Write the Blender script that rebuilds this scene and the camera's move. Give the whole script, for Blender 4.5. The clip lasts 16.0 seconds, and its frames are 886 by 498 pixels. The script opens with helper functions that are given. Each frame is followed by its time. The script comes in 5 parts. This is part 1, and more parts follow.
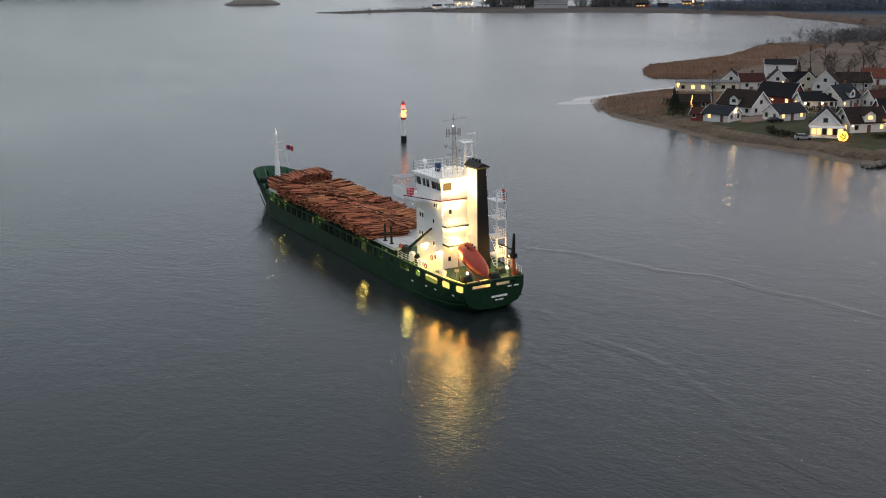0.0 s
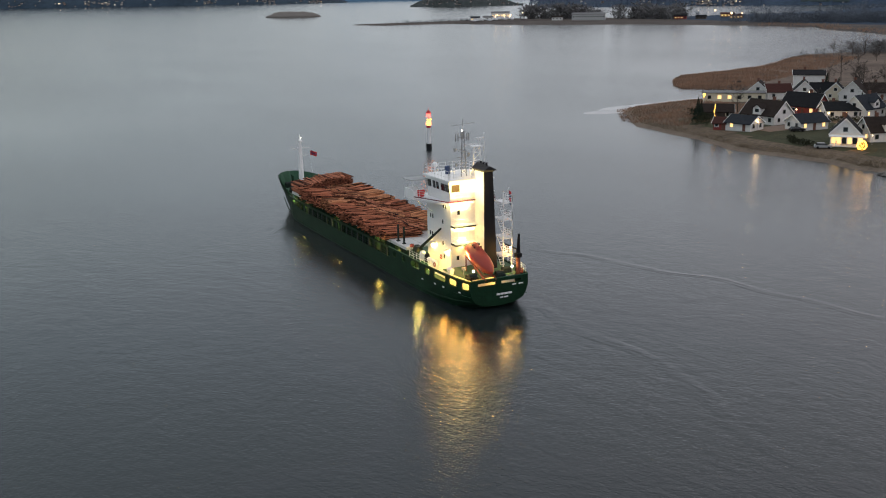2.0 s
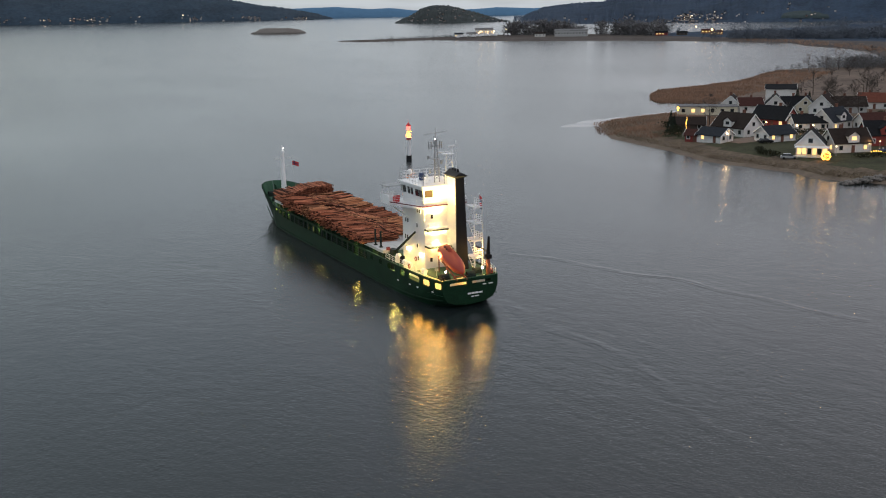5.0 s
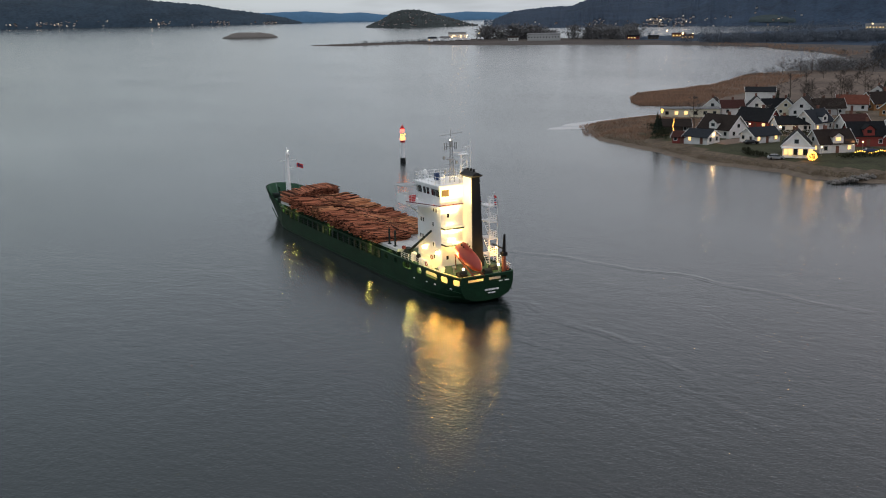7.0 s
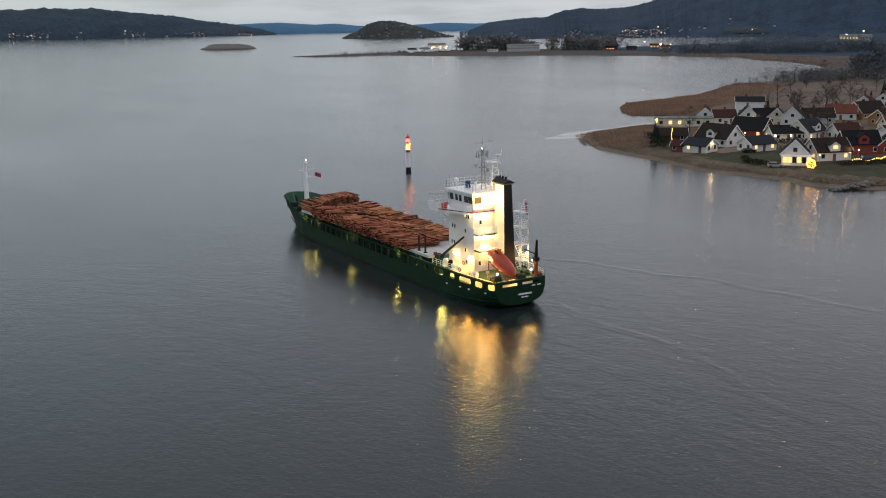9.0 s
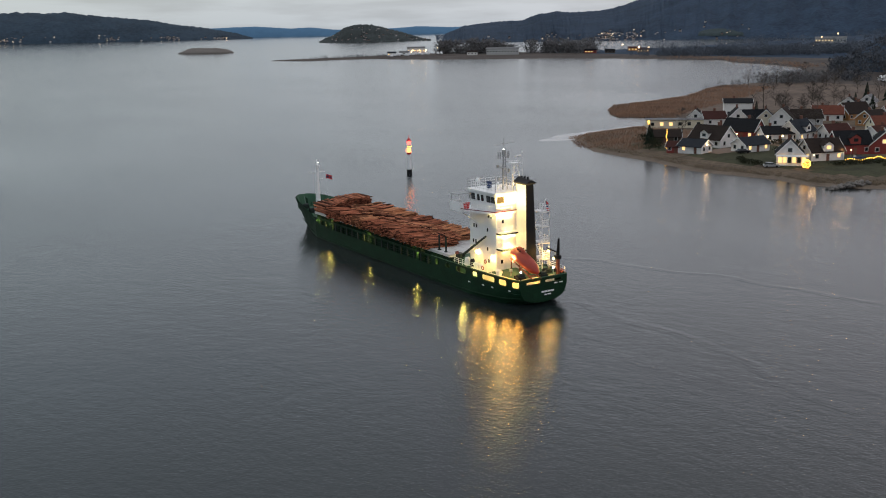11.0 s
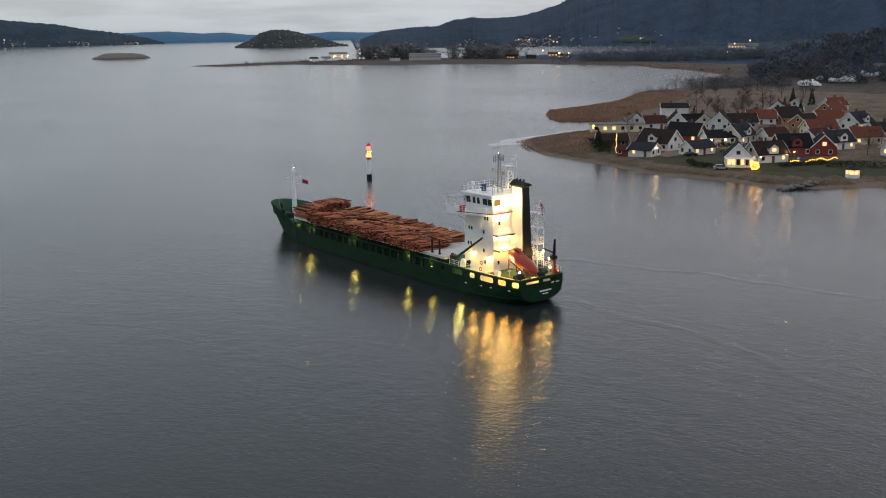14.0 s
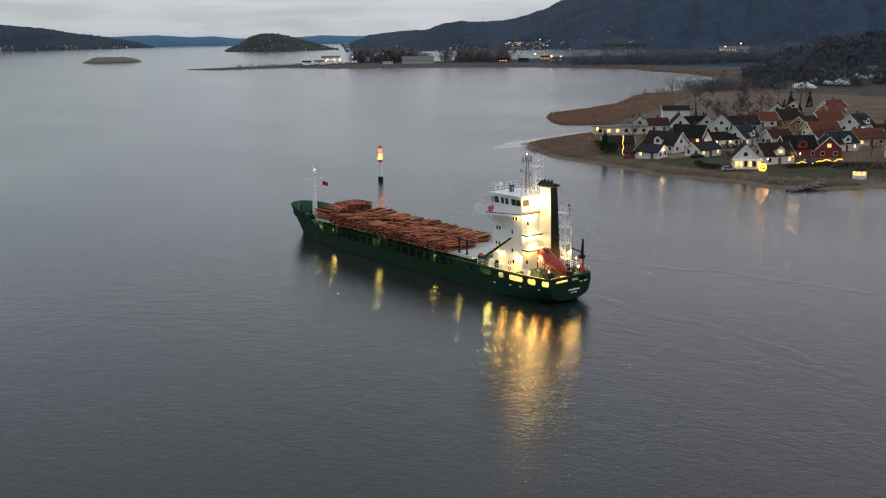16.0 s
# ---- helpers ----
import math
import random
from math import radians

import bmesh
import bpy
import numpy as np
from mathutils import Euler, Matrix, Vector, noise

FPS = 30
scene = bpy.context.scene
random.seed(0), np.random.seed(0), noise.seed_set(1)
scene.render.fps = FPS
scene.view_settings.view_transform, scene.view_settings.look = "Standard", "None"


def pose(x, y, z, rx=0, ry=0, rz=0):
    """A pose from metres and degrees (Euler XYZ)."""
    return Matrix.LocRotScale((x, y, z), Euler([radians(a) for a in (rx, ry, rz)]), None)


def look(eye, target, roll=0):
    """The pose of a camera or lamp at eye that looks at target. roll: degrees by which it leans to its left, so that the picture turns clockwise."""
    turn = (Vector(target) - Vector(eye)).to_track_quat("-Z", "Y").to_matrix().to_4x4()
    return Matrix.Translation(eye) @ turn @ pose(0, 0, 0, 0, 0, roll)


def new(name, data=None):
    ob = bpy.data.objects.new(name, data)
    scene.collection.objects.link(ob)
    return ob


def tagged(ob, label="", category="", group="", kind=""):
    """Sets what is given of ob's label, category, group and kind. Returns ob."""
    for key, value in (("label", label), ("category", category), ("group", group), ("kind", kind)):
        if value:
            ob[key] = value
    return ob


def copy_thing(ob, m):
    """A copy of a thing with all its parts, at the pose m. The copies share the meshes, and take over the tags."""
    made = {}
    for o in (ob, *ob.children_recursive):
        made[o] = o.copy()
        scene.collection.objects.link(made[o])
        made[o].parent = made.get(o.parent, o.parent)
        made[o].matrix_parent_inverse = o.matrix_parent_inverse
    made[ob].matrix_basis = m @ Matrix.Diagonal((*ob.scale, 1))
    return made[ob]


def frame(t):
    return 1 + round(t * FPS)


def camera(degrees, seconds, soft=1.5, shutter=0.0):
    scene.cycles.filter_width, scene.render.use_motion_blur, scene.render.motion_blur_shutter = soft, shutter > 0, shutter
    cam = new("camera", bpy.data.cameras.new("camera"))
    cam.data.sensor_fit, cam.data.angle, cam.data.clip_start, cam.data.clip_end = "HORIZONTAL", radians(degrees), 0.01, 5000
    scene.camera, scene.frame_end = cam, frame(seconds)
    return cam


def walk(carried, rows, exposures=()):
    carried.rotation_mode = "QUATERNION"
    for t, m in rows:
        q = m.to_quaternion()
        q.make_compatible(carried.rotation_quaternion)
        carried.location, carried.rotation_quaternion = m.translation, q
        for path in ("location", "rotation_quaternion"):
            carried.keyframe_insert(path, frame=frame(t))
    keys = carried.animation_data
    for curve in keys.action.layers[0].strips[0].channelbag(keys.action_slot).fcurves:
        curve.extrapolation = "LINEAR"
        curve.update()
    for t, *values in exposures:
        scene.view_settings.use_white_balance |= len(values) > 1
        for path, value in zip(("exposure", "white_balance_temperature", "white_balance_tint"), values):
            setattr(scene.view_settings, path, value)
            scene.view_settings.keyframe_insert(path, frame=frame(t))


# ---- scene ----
# ---- camera ----
cam = camera(46.0, 16.0, soft=1.05)
# seconds, x, y, z, yaw, pitch, roll
PATH = [
    (0.0, -67.95, -109.83, 44.37, -28.868, -14.626, -0.798),
    (0.5, -67.81, -111.83, 44.34, -28.695, -14.529, -0.804),
    (1.0, -67.54, -113.79, 44.24, -28.007, -14.335, -0.871),
    (1.5, -67.34, -115.71, 44.20, -27.155, -14.106, -0.894),
    (2.0, -67.08, -117.62, 44.12, -26.648, -13.951, -0.910),
    (2.5, -66.85, -119.66, 44.15, -26.090, -13.709, -0.926),
    (3.0, -66.70, -121.79, 44.12, -25.753, -13.566, -0.987),
    (3.5, -66.73, -123.50, 44.07, -26.051, -13.481, -0.937),
    (6.0, -73.01, -126.35, 44.03, -28.190, -12.880, -0.931),
    (6.5, -75.28, -126.31, 44.06, -28.559, -12.838, -0.928),
    (7.0, -77.72, -126.33, 44.17, -29.156, -12.895, -0.928),
    (7.5, -80.20, -126.20, 44.26, -29.247, -12.859, -0.947),
    (8.0, -82.85, -126.00, 44.41, -29.838, -12.775, -0.968),
    (8.5, -85.47, -125.51, 44.42, -30.280, -12.464, -0.981),
    (9.0, -87.82, -125.00, 44.43, -30.612, -12.334, -0.948),
    (11.5, -98.39, -123.36, 44.67, -32.782, -12.150, -1.064),
    (12.0, -100.57, -122.69, 44.77, -33.840, -12.195, -0.974),
    (12.5, -102.86, -121.97, 44.90, -35.157, -12.173, -0.937),
    (13.0, -105.12, -120.92, 44.90, -37.085, -12.177, -0.827),
    (13.5, -107.44, -119.78, 45.00, -37.186, -12.053, -0.866),
    (14.0, -109.68, -118.88, 45.02, -36.739, -11.959, -0.885),
    (14.5, -111.80, -118.34, 45.00, -35.906, -11.832, -0.956),
    (15.0, -113.65, -117.53, 45.03, -36.785, -11.778, -0.927),
    (15.5, -115.58, -117.12, 45.14, -37.618, -11.772, -0.907),
    (16.0, -116.93, -116.70, 45.09, -37.408, -11.783, -0.930),
]
walk(cam, [(t, pose(x, y, z, 90 + pitch, 0, yaw) @ pose(0, 0, 0, 0, 0, roll)) for t, x, y, z, yaw, pitch, roll in PATH],
     exposures=[(0.0, 0.12), (3.5, 0.11), (8.0, 0.05), (16.0, 0.02)])

# ---- dusk sky, overcast ----
SUN_AZ, SUN_EL = radians(-20), radians(12)
world = bpy.data.worlds.new("overcast_dusk")
scene.world = world
world.use_nodes = True
wn, wl = world.node_tree.nodes, world.node_tree.links
bg = wn["Background"]
sky = wn.new("ShaderNodeTexSky")
sky.sky_type, sky.sun_disc = "NISHITA", False
sky.sun_elevation, sky.sun_rotation = SUN_EL, SUN_AZ
wtc, wmap = wn.new("ShaderNodeTexCoord"), wn.new("ShaderNodeMapping")
wmap.inputs["Scale"].default_value = (2.0, 2.0, 16.0)
wl.new(wtc.outputs["Generated"], wmap.inputs["Vector"])
wnoise = wn.new("ShaderNodeTexNoise")
wnoise.inputs["Scale"].default_value, wnoise.inputs["Detail"].default_value = 3.6, 7
wl.new(wmap.outputs[0], wnoise.inputs["Vector"])
wramp = wn.new("ShaderNodeValToRGB")
wramp.color_ramp.elements[0].position, wramp.color_ramp.elements[0].color = 0.40, (4.75, 5.05, 5.5, 1)
wramp.color_ramp.elements[1].position, wramp.color_ramp.elements[1].color = 0.57, (5.85, 6.2, 6.7, 1)
wl.new(wnoise.outputs["Fac"], wramp.inputs["Fac"])
wmix = wn.new("ShaderNodeMixRGB")
wmix.inputs[0].default_value = 0.88
wl.new(sky.outputs[0], wmix.inputs[1])
wl.new(wramp.outputs[0], wmix.inputs[2])
# the cloud is dim on the horizon and brightest in a belt above it
wsep, wup, wmul = wn.new("ShaderNodeSeparateXYZ"), wn.new("ShaderNodeValToRGB"), wn.new("ShaderNodeVectorMath")
wl.new(wtc.outputs["Generated"], wsep.inputs[0])
wl.new(wsep.outputs[2], wup.inputs[0])
for k, (place, level) in enumerate(((0.0, (0.84, 0.88, 0.89)), (0.13, (1.12, 1.12, 1.12)), (0.42, (1.03, 1.03, 1.03)), (1.0, (1.0, 1.0, 1.0)))):
    stop = wup.color_ramp.elements[0] if k == 0 else wup.color_ramp.elements[-1] if k == 3 else wup.color_ramp.elements.new(place)
    stop.position, stop.color = place, (*level, 1)
wmul.operation = "MULTIPLY"
wl.new(wmix.outputs[0], wmul.inputs[0])
wl.new(wup.outputs[0], wmul.inputs[1])
# cooler cloud to the north-west, lighter and warmer to the east
wside, wtint = wn.new("ShaderNodeVectorMath"), wn.new("ShaderNodeValToRGB")
wside.operation, wside.inputs[1].default_value = "DOT_PRODUCT", (0.5, -0.35, 0.0)
wl.new(wtc.outputs["Generated"], wside.inputs[0])
wshift = wn.new("ShaderNodeMath")
wshift.operation, wshift.inputs[1].default_value = "ADD", 0.5
wl.new(wside.outputs["Value"], wshift.inputs[0])
wl.new(wshift.outputs[0], wtint.inputs["Fac"])
wtint.color_ramp.elements[0].position, wtint.color_ramp.elements[0].color = 0.15, (0.715, 0.80, 0.84, 1)
wtint.color_ramp.elements[1].position, wtint.color_ramp.elements[1].color = 0.80, (1.275, 1.165, 1.15, 1)
wfin = wn.new("ShaderNodeVectorMath")
wfin.operation = "MULTIPLY"
wl.new(wmul.outputs[0], wfin.inputs[0])
wl.new(wtint.outputs["Color"], wfin.inputs[1])
wl.new(wfin.outputs[0], bg.inputs["Color"])
bg.inputs["Strength"].default_value = 0.114

sun = new("sun", bpy.data.lights.new("sun", "SUN"))
sun.data.energy, sun.data.angle, sun.data.color = 0.5, radians(25), (1.0, 0.93, 0.85)
sun.matrix_world = look((0, 0, 200), (200 * math.sin(SUN_AZ) * -1, 200 * -math.cos(SUN_AZ), 200 - 200 * math.tan(radians(35))))


# ---- materials ----
def mat(name, color, rough=0.6, metal=0.0, vary=0.18, scale=1.0, bump=0.0, glow=0.0, per_object=0.0, per_island=0.0, dark=None, spec=None):
    m = bpy.data.materials.new(name)
    m.use_nodes = True
    n, l = m.node_tree.nodes, m.node_tree.links
    b = n["Principled BSDF"]
    b.inputs["Roughness"].default_value, b.inputs["Metallic"].default_value = rough, metal
    b.inputs["Specular IOR Level"].default_value = spec if spec is not None else 0.1 if rough > 0.82 else 0.5
    geo = n.new("ShaderNodeNewGeometry")
    fine, wide = n.new("ShaderNodeTexNoise"), n.new("ShaderNodeTexNoise")
    fine.inputs["Scale"].default_value, fine.inputs["Detail"].default_value = 6.0 * scale, 4
    wide.inputs["Scale"].default_value, wide.inputs["Detail"].default_value = 0.7 * scale, 3
    for t in (fine, wide):
        l.new(geo.outputs["Position"], t.inputs["Vector"])
    add = n.new("ShaderNodeMath")
    add.operation = "ADD"
    l.new(fine.outputs["Fac"], add.inputs[0])
    l.new(wide.outputs["Fac"], add.inputs[1])
    last = add.outputs[0]
    if per_object or per_island:
        extra = n.new("ShaderNodeMath")
        extra.operation = "MULTIPLY_ADD"
        if per_object:
            l.new(n.new("ShaderNodeObjectInfo").outputs["Random"], extra.inputs[0])
        else:
            l.new(geo.outputs["Random Per Island"], extra.inputs[0])
        extra.inputs[1].default_value = per_object or per_island
        l.new(last, extra.inputs[2])
        last = extra.outputs[0]
    reach = 1.0 + (per_object or per_island) / 2
    ramp = n.new("ShaderNodeValToRGB")
    ramp.color_ramp.elements[0].position, ramp.color_ramp.elements[1].position = 0.0, 1.0
    low = dark or tuple(c * (1 - vary) for c in color)
    ramp.color_ramp.elements[0].color = (*low, 1)
    ramp.color_ramp.elements[1].color = (*(min(1, c * (1 + vary)) for c in color), 1)
    norm = n.new("ShaderNodeMapRange")
    norm.inputs[1].default_value, norm.inputs[2].default_value = reach - 0.45 * reach, reach + 0.45 * reach
    l.new(last, norm.inputs[0])
    l.new(norm.outputs[0], ramp.inputs[0])
    l.new(ramp.outputs[0], b.inputs["Base Color"])
    if bump:
        bn = n.new("ShaderNodeBump")
        bn.inputs["Strength"].default_value, bn.inputs["Distance"].default_value = 0.6, bump
        l.new(fine.outputs["Fac"], bn.inputs["Height"])
        l.new(bn.outputs[0], b.inputs["Normal"])
    if glow:
        b.inputs["Emission Color"].default_value = (*color, 1)
        b.inputs["Emission Strength"].default_value = glow
    return m


M = {}
M["hull_green"] = mat("hull_green", (0.005, 0.028, 0.012), 0.6, vary=0.45, scale=0.5, spec=0.15)
M["deck_green"] = mat("deck_green", (0.022, 0.085, 0.042), 0.7, vary=0.3)
M["ship_white"] = mat("ship_white", (0.84, 0.84, 0.83), 0.4, vary=0.06, scale=0.6)
M["hatch_grey"] = mat("hatch_grey", (0.56, 0.55, 0.53), 0.6, vary=0.18, scale=0.6)
M["mast_grey"] = mat("mast_grey", (0.33, 0.33, 0.33), 0.55, vary=0.2)
M["black"] = mat("black_paint", (0.007, 0.007, 0.008), 0.5, vary=0.3, spec=0.25)
M["steel"] = mat("dark_steel", (0.014, 0.024, 0.02), 0.6, vary=0.3, spec=0.25)
M["coaming"] = mat("coaming_green", (0.008, 0.028, 0.014), 0.75, vary=0.4, spec=0.1)
M["grey_steel"] = mat("grey_steel", (0.3, 0.31, 0.31), 0.5, vary=0.2)
M["orange"] = mat("boat_orange", (0.33, 0.038, 0.018), 0.5, vary=0.15)
M["red"] = mat("signal_red", (0.55, 0.03, 0.03), 0.5, vary=0.15)
M["stripe_red"] = mat("stripe_red", (0.14, 0.016, 0.028), 0.5)
M["blue"] = mat("navy_blue", (0.015, 0.04, 0.12), 0.6)
M["white_paint"] = mat("white_paint", (0.8, 0.8, 0.8), 0.5, vary=0.06)
M["glass_dark"] = mat("window_glass", (0.015, 0.02, 0.022), 0.08, vary=0.1)
M["bark_log"] = mat("log_bark", (0.30, 0.112, 0.062), 0.85, vary=0.95, scale=1.5, bump=0.04, per_object=2.6, dark=(0.026, 0.010, 0.007))
M["bark_pale"] = mat("log_bark_pale", (0.36, 0.162, 0.082), 0.85, vary=0.9, scale=1.5, bump=0.04, per_island=2.6, dark=(0.05, 0.021, 0.012))
M["bark_logs"] = mat("log_bark_lower", (0.30, 0.112, 0.062), 0.85, vary=0.95, scale=1.5, bump=0.04, per_island=2.6, dark=(0.026, 0.010, 0.007))
M["log_end"] = mat("log_cut_end", (0.20, 0.075, 0.045), 0.85, vary=0.6, scale=2.0)
M["rust"] = mat("rusty_brown", (0.16, 0.045, 0.025), 0.7, vary=0.3)


# ---- mesh helpers ----
class Shape:
    """A mesh in the making: points and faces, each face with a material slot."""

    def __init__(self):
        self.v, self.f, self.s = [], [], []

    def face(self, pts, slot=0):
        k = len(self.v)
        self.v.extend(tuple(p) for p in pts)
        self.f.append(tuple(range(k, k + len(pts))))
        self.s.append(slot)
        return self

    def mesh(self, pts, faces, slot=0):
        k = len(self.v)
        self.v.extend(tuple(p) for p in pts)
        for q in faces:
            self.f.append(tuple(k + i for i in q))
            self.s.append(slot)
        return self

    def box(self, c, size, rz=0.0, slot=0, top=1.0, m=None):
        x, y, z = (s / 2 for s in size)
        pts = [Vector((sx * x * (top if sz > 0 else 1), sy * y * (top if sz > 0 else 1), sz * z)) for sz in (-1, 1) for sy in (-1, 1) for sx in (-1, 1)]
        turn = m or Matrix.Rotation(radians(rz), 3, "Z")
        return self.mesh([Vector(c) + turn @ p for p in pts], [(0, 2, 3, 1), (4, 5, 7, 6), (0, 1, 5, 4), (2, 6, 7, 3), (0, 4, 6, 2), (1, 3, 7, 5)], slot)

    def tube(self, a, b, r, r2=None, n=6, slot=0, endslot=None):
        a, b = Vector(a), Vector(b)
        w = (b - a).normalized()
        u = w.orthogonal().normalized()
        v = w.cross(u)
        r2 = r if r2 is None else r2
        ring = [(math.cos(2 * math.pi * i / n), math.sin(2 * math.pi * i / n)) for i in range(n)]
        pts = [a + r * (c * u + s * v) for c, s in ring] + [b + r2 * (c * u + s * v) for c, s in ring]
        self.mesh(pts, [(i, (i + 1) % n, n + (i + 1) % n, n + i) for i in range(n)], slot)
        k = len(self.v) - 2 * n
        e = slot if endslot is None else endslot
        self.f.append(tuple(k + i for i in reversed(range(n)))), self.s.append(e)
        self.f.append(tuple(k + n + i for i in range(n))), self.s.append(e)
        return self

    def prism(self, outline, lo, hi, axis="z", slot=0):
        """An outline in two of the axes drawn out along the third."""
        def put(p, h):
            return {"z": (p[0], p[1], h), "y": (p[0], h, p[1]), "x": (h, p[0], p[1])}[axis]
        n = len(outline)
        pts = [put(p, lo) for p in outline] + [put(p, hi) for p in outline]
        return self.mesh(pts, [tuple(reversed(range(n))), tuple(range(n, 2 * n))] + [(i, (i + 1) % n, n + (i + 1) % n, n + i) for i in range(n)], slot)

    def loft(self, rings, closed=True, caps=True, slot=0):
        n = len(rings[0])
        pts = [p for r in rings for p in r]
        fs = []
        for j in range(len(rings) - 1):
            for i in range(n if closed else n - 1):
                a, b = j * n + i, j * n + (i + 1) % n
                fs.append((a, b, b + n, a + n))
        if caps:
            fs += [tuple(reversed(range(n))), tuple(range((len(rings) - 1) * n, len(rings) * n))]
        return self.mesh(pts, fs, slot)


def data_of(name, sh, mats, smooth=False):
    me = bpy.data.meshes.new(name)
    me.from_pydata(sh.v, [], sh.f)
    for m in mats if isinstance(mats, (list, tuple)) else [mats]:
        me.materials.append(m)
    me.polygons.foreach_set("material_index", sh.s)
    if smooth:
        me.polygons.foreach_set("use_smooth", [True] * len(me.polygons))
    bm = bmesh.new()
    bm.from_mesh(me)
    if smooth:
        bmesh.ops.remove_doubles(bm, verts=bm.verts, dist=1e-4)
    bmesh.ops.recalc_face_normals(bm, faces=bm.faces)
    bm.to_mesh(me)
    bm.free()
    return me


def part(name, sh, mats, parent, label="", smooth=False):
    ob = new(name, data_of(name, sh, mats, smooth))
    ob.parent = parent
    if label:
        ob["label"] = label
    return ob


def thing(name, place, label, category, group="", rz=0.0):
    ob = new(name)
    ob.empty_display_size = 0.1
    ob.location, ob.rotation_euler = place, (0, 0, radians(rz))
    return tagged(ob, label, category, group)


def structure(name, sh, mats, label="", category="", kind="structure", smooth=False):
    return tagged(new(name, data_of(name, sh, mats, smooth)), label, category, "", kind)
# ---- water: one sheet to the horizon ----
def water_material():
    m = bpy.data.materials.new("fjord_water")
    m.use_nodes = True
    n, l = m.node_tree.nodes, m.node_tree.links
    b = n["Principled BSDF"]
    b.inputs["Base Color"].default_value = (0.016, 0.021, 0.022, 1)
    b.inputs["Roughness"].default_value, b.inputs["IOR"].default_value = 0.13, 1.33
    geo = n.new("ShaderNodeNewGeometry")
    turn = n.new("ShaderNodeMapping")
    turn.inputs["Rotation"].default_value = (0, 0, radians(25))
    turn.inputs["Scale"].default_value = (1.0, 0.55, 1.0)
    l.new(geo.outputs["Position"], turn.inputs["Vector"])
    height = None
    for scale, weight in ((0.15, 0.28), (0.58, 0.21), (1.6, 0.19), (4.5, 0.18)):
        t = n.new("ShaderNodeTexNoise")
        t.inputs["Scale"].default_value, t.inputs["Detail"].default_value = scale, 2
        l.new(turn.outputs[0], t.inputs["Vector"])
        k = n.new("ShaderNodeMath")
        k.operation = "MULTIPLY_ADD"
        k.inputs[1].default_value, k.inputs[2].default_value = weight, 0
        l.new(t.outputs["Fac"], k.inputs[0])
        if height:
            l.new(height, k.inputs[2])
        height = k.outputs[0]
    # broad calm and ruffled patches
    patch = n.new("ShaderNodeTexNoise")
    patch.inputs["Scale"].default_value, patch.inputs["Detail"].default_value = 0.012, 4
    l.new(turn.outputs[0], patch.inputs["Vector"])
    amount = n.new("ShaderNodeMapRange")
    amount.inputs[1].default_value, amount.inputs[2].default_value = 0.3, 0.7
    amount.inputs[3].default_value, amount.inputs[4].default_value = 0.38, 0.9
    l.new(patch.outputs["Fac"], amount.inputs[0])
    bn = n.new("ShaderNodeBump")
    bn.inputs["Distance"].default_value = 0.31
    l.new(amount.outputs[0], bn.inputs["Strength"])
    l.new(height, bn.inputs["Height"])
    l.new(bn.outputs[0], b.inputs["Normal"])
    return m


M["water"] = water_material()
sh = Shape()
R = 4990
sh.mesh([(0, 0, 0)] + [(R * math.cos(2 * math.pi * i / 96), R * math.sin(2 * math.pi * i / 96), 0) for i in range(96)], [(0, i + 1, (i + 1) % 96 + 1) for i in range(96)])
structure("water", sh, M["water"], "calm grey fjord water with fine ripples at dusk", "water")

# ---- land ----
M["earth"] = mat("shore_grass", (0.150, 0.112, 0.080), 0.95, vary=0.4, scale=0.12, bump=0.2, dark=(0.038, 0.033, 0.025))
M["beach"] = mat("shore_mud", (0.150, 0.118, 0.090), 0.9, vary=0.4, scale=0.3, bump=0.1)
M["lawn"] = mat("lawn", (0.050, 0.052, 0.030), 0.95, vary=0.5, scale=0.3, bump=0.05)
M["gravel"] = mat("gravel_drive", (0.20, 0.15, 0.12), 0.95, vary=0.2)
M["reed"] = mat("dry_reed", (0.32, 0.192, 0.126), 0.95, vary=0.35, scale=0.1, dark=(0.165, 0.112, 0.084))
M["reed_field"] = mat("reed_field", (0.132, 0.100, 0.080), 0.95, vary=0.5, scale=0.06, bump=0.3)
# blue-grey haze over the far slopes is mixed into this forest colour
M["forest"] = mat("far_forest_hazed", (0.033, 0.053, 0.084), 0.95, vary=0.5, scale=0.02, bump=2.0)
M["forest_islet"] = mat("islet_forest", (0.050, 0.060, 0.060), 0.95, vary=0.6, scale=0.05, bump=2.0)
# west hill: aerial haze painted in as a bluish base colour
M["forest_far"] = mat("distant_forest_hazed", (0.032, 0.052, 0.074), 0.95, vary=0.4, scale=0.012)
# the ridge's pale blue is distance haze, set as its base colour
M["hazed_ridge"] = mat("distant_ridge_hazed", (0.095, 0.195, 0.31), 1.0, vary=0.1, scale=0.005)
M["heath"] = mat("brown_heath", (0.090, 0.075, 0.065), 0.95, vary=0.4, scale=0.03, bump=0.3, dark=(0.036, 0.031, 0.030))
M["rock"] = mat("grey_rock", (0.17, 0.155, 0.14), 0.9, vary=0.35, scale=0.5, bump=0.1, per_object=0.6)


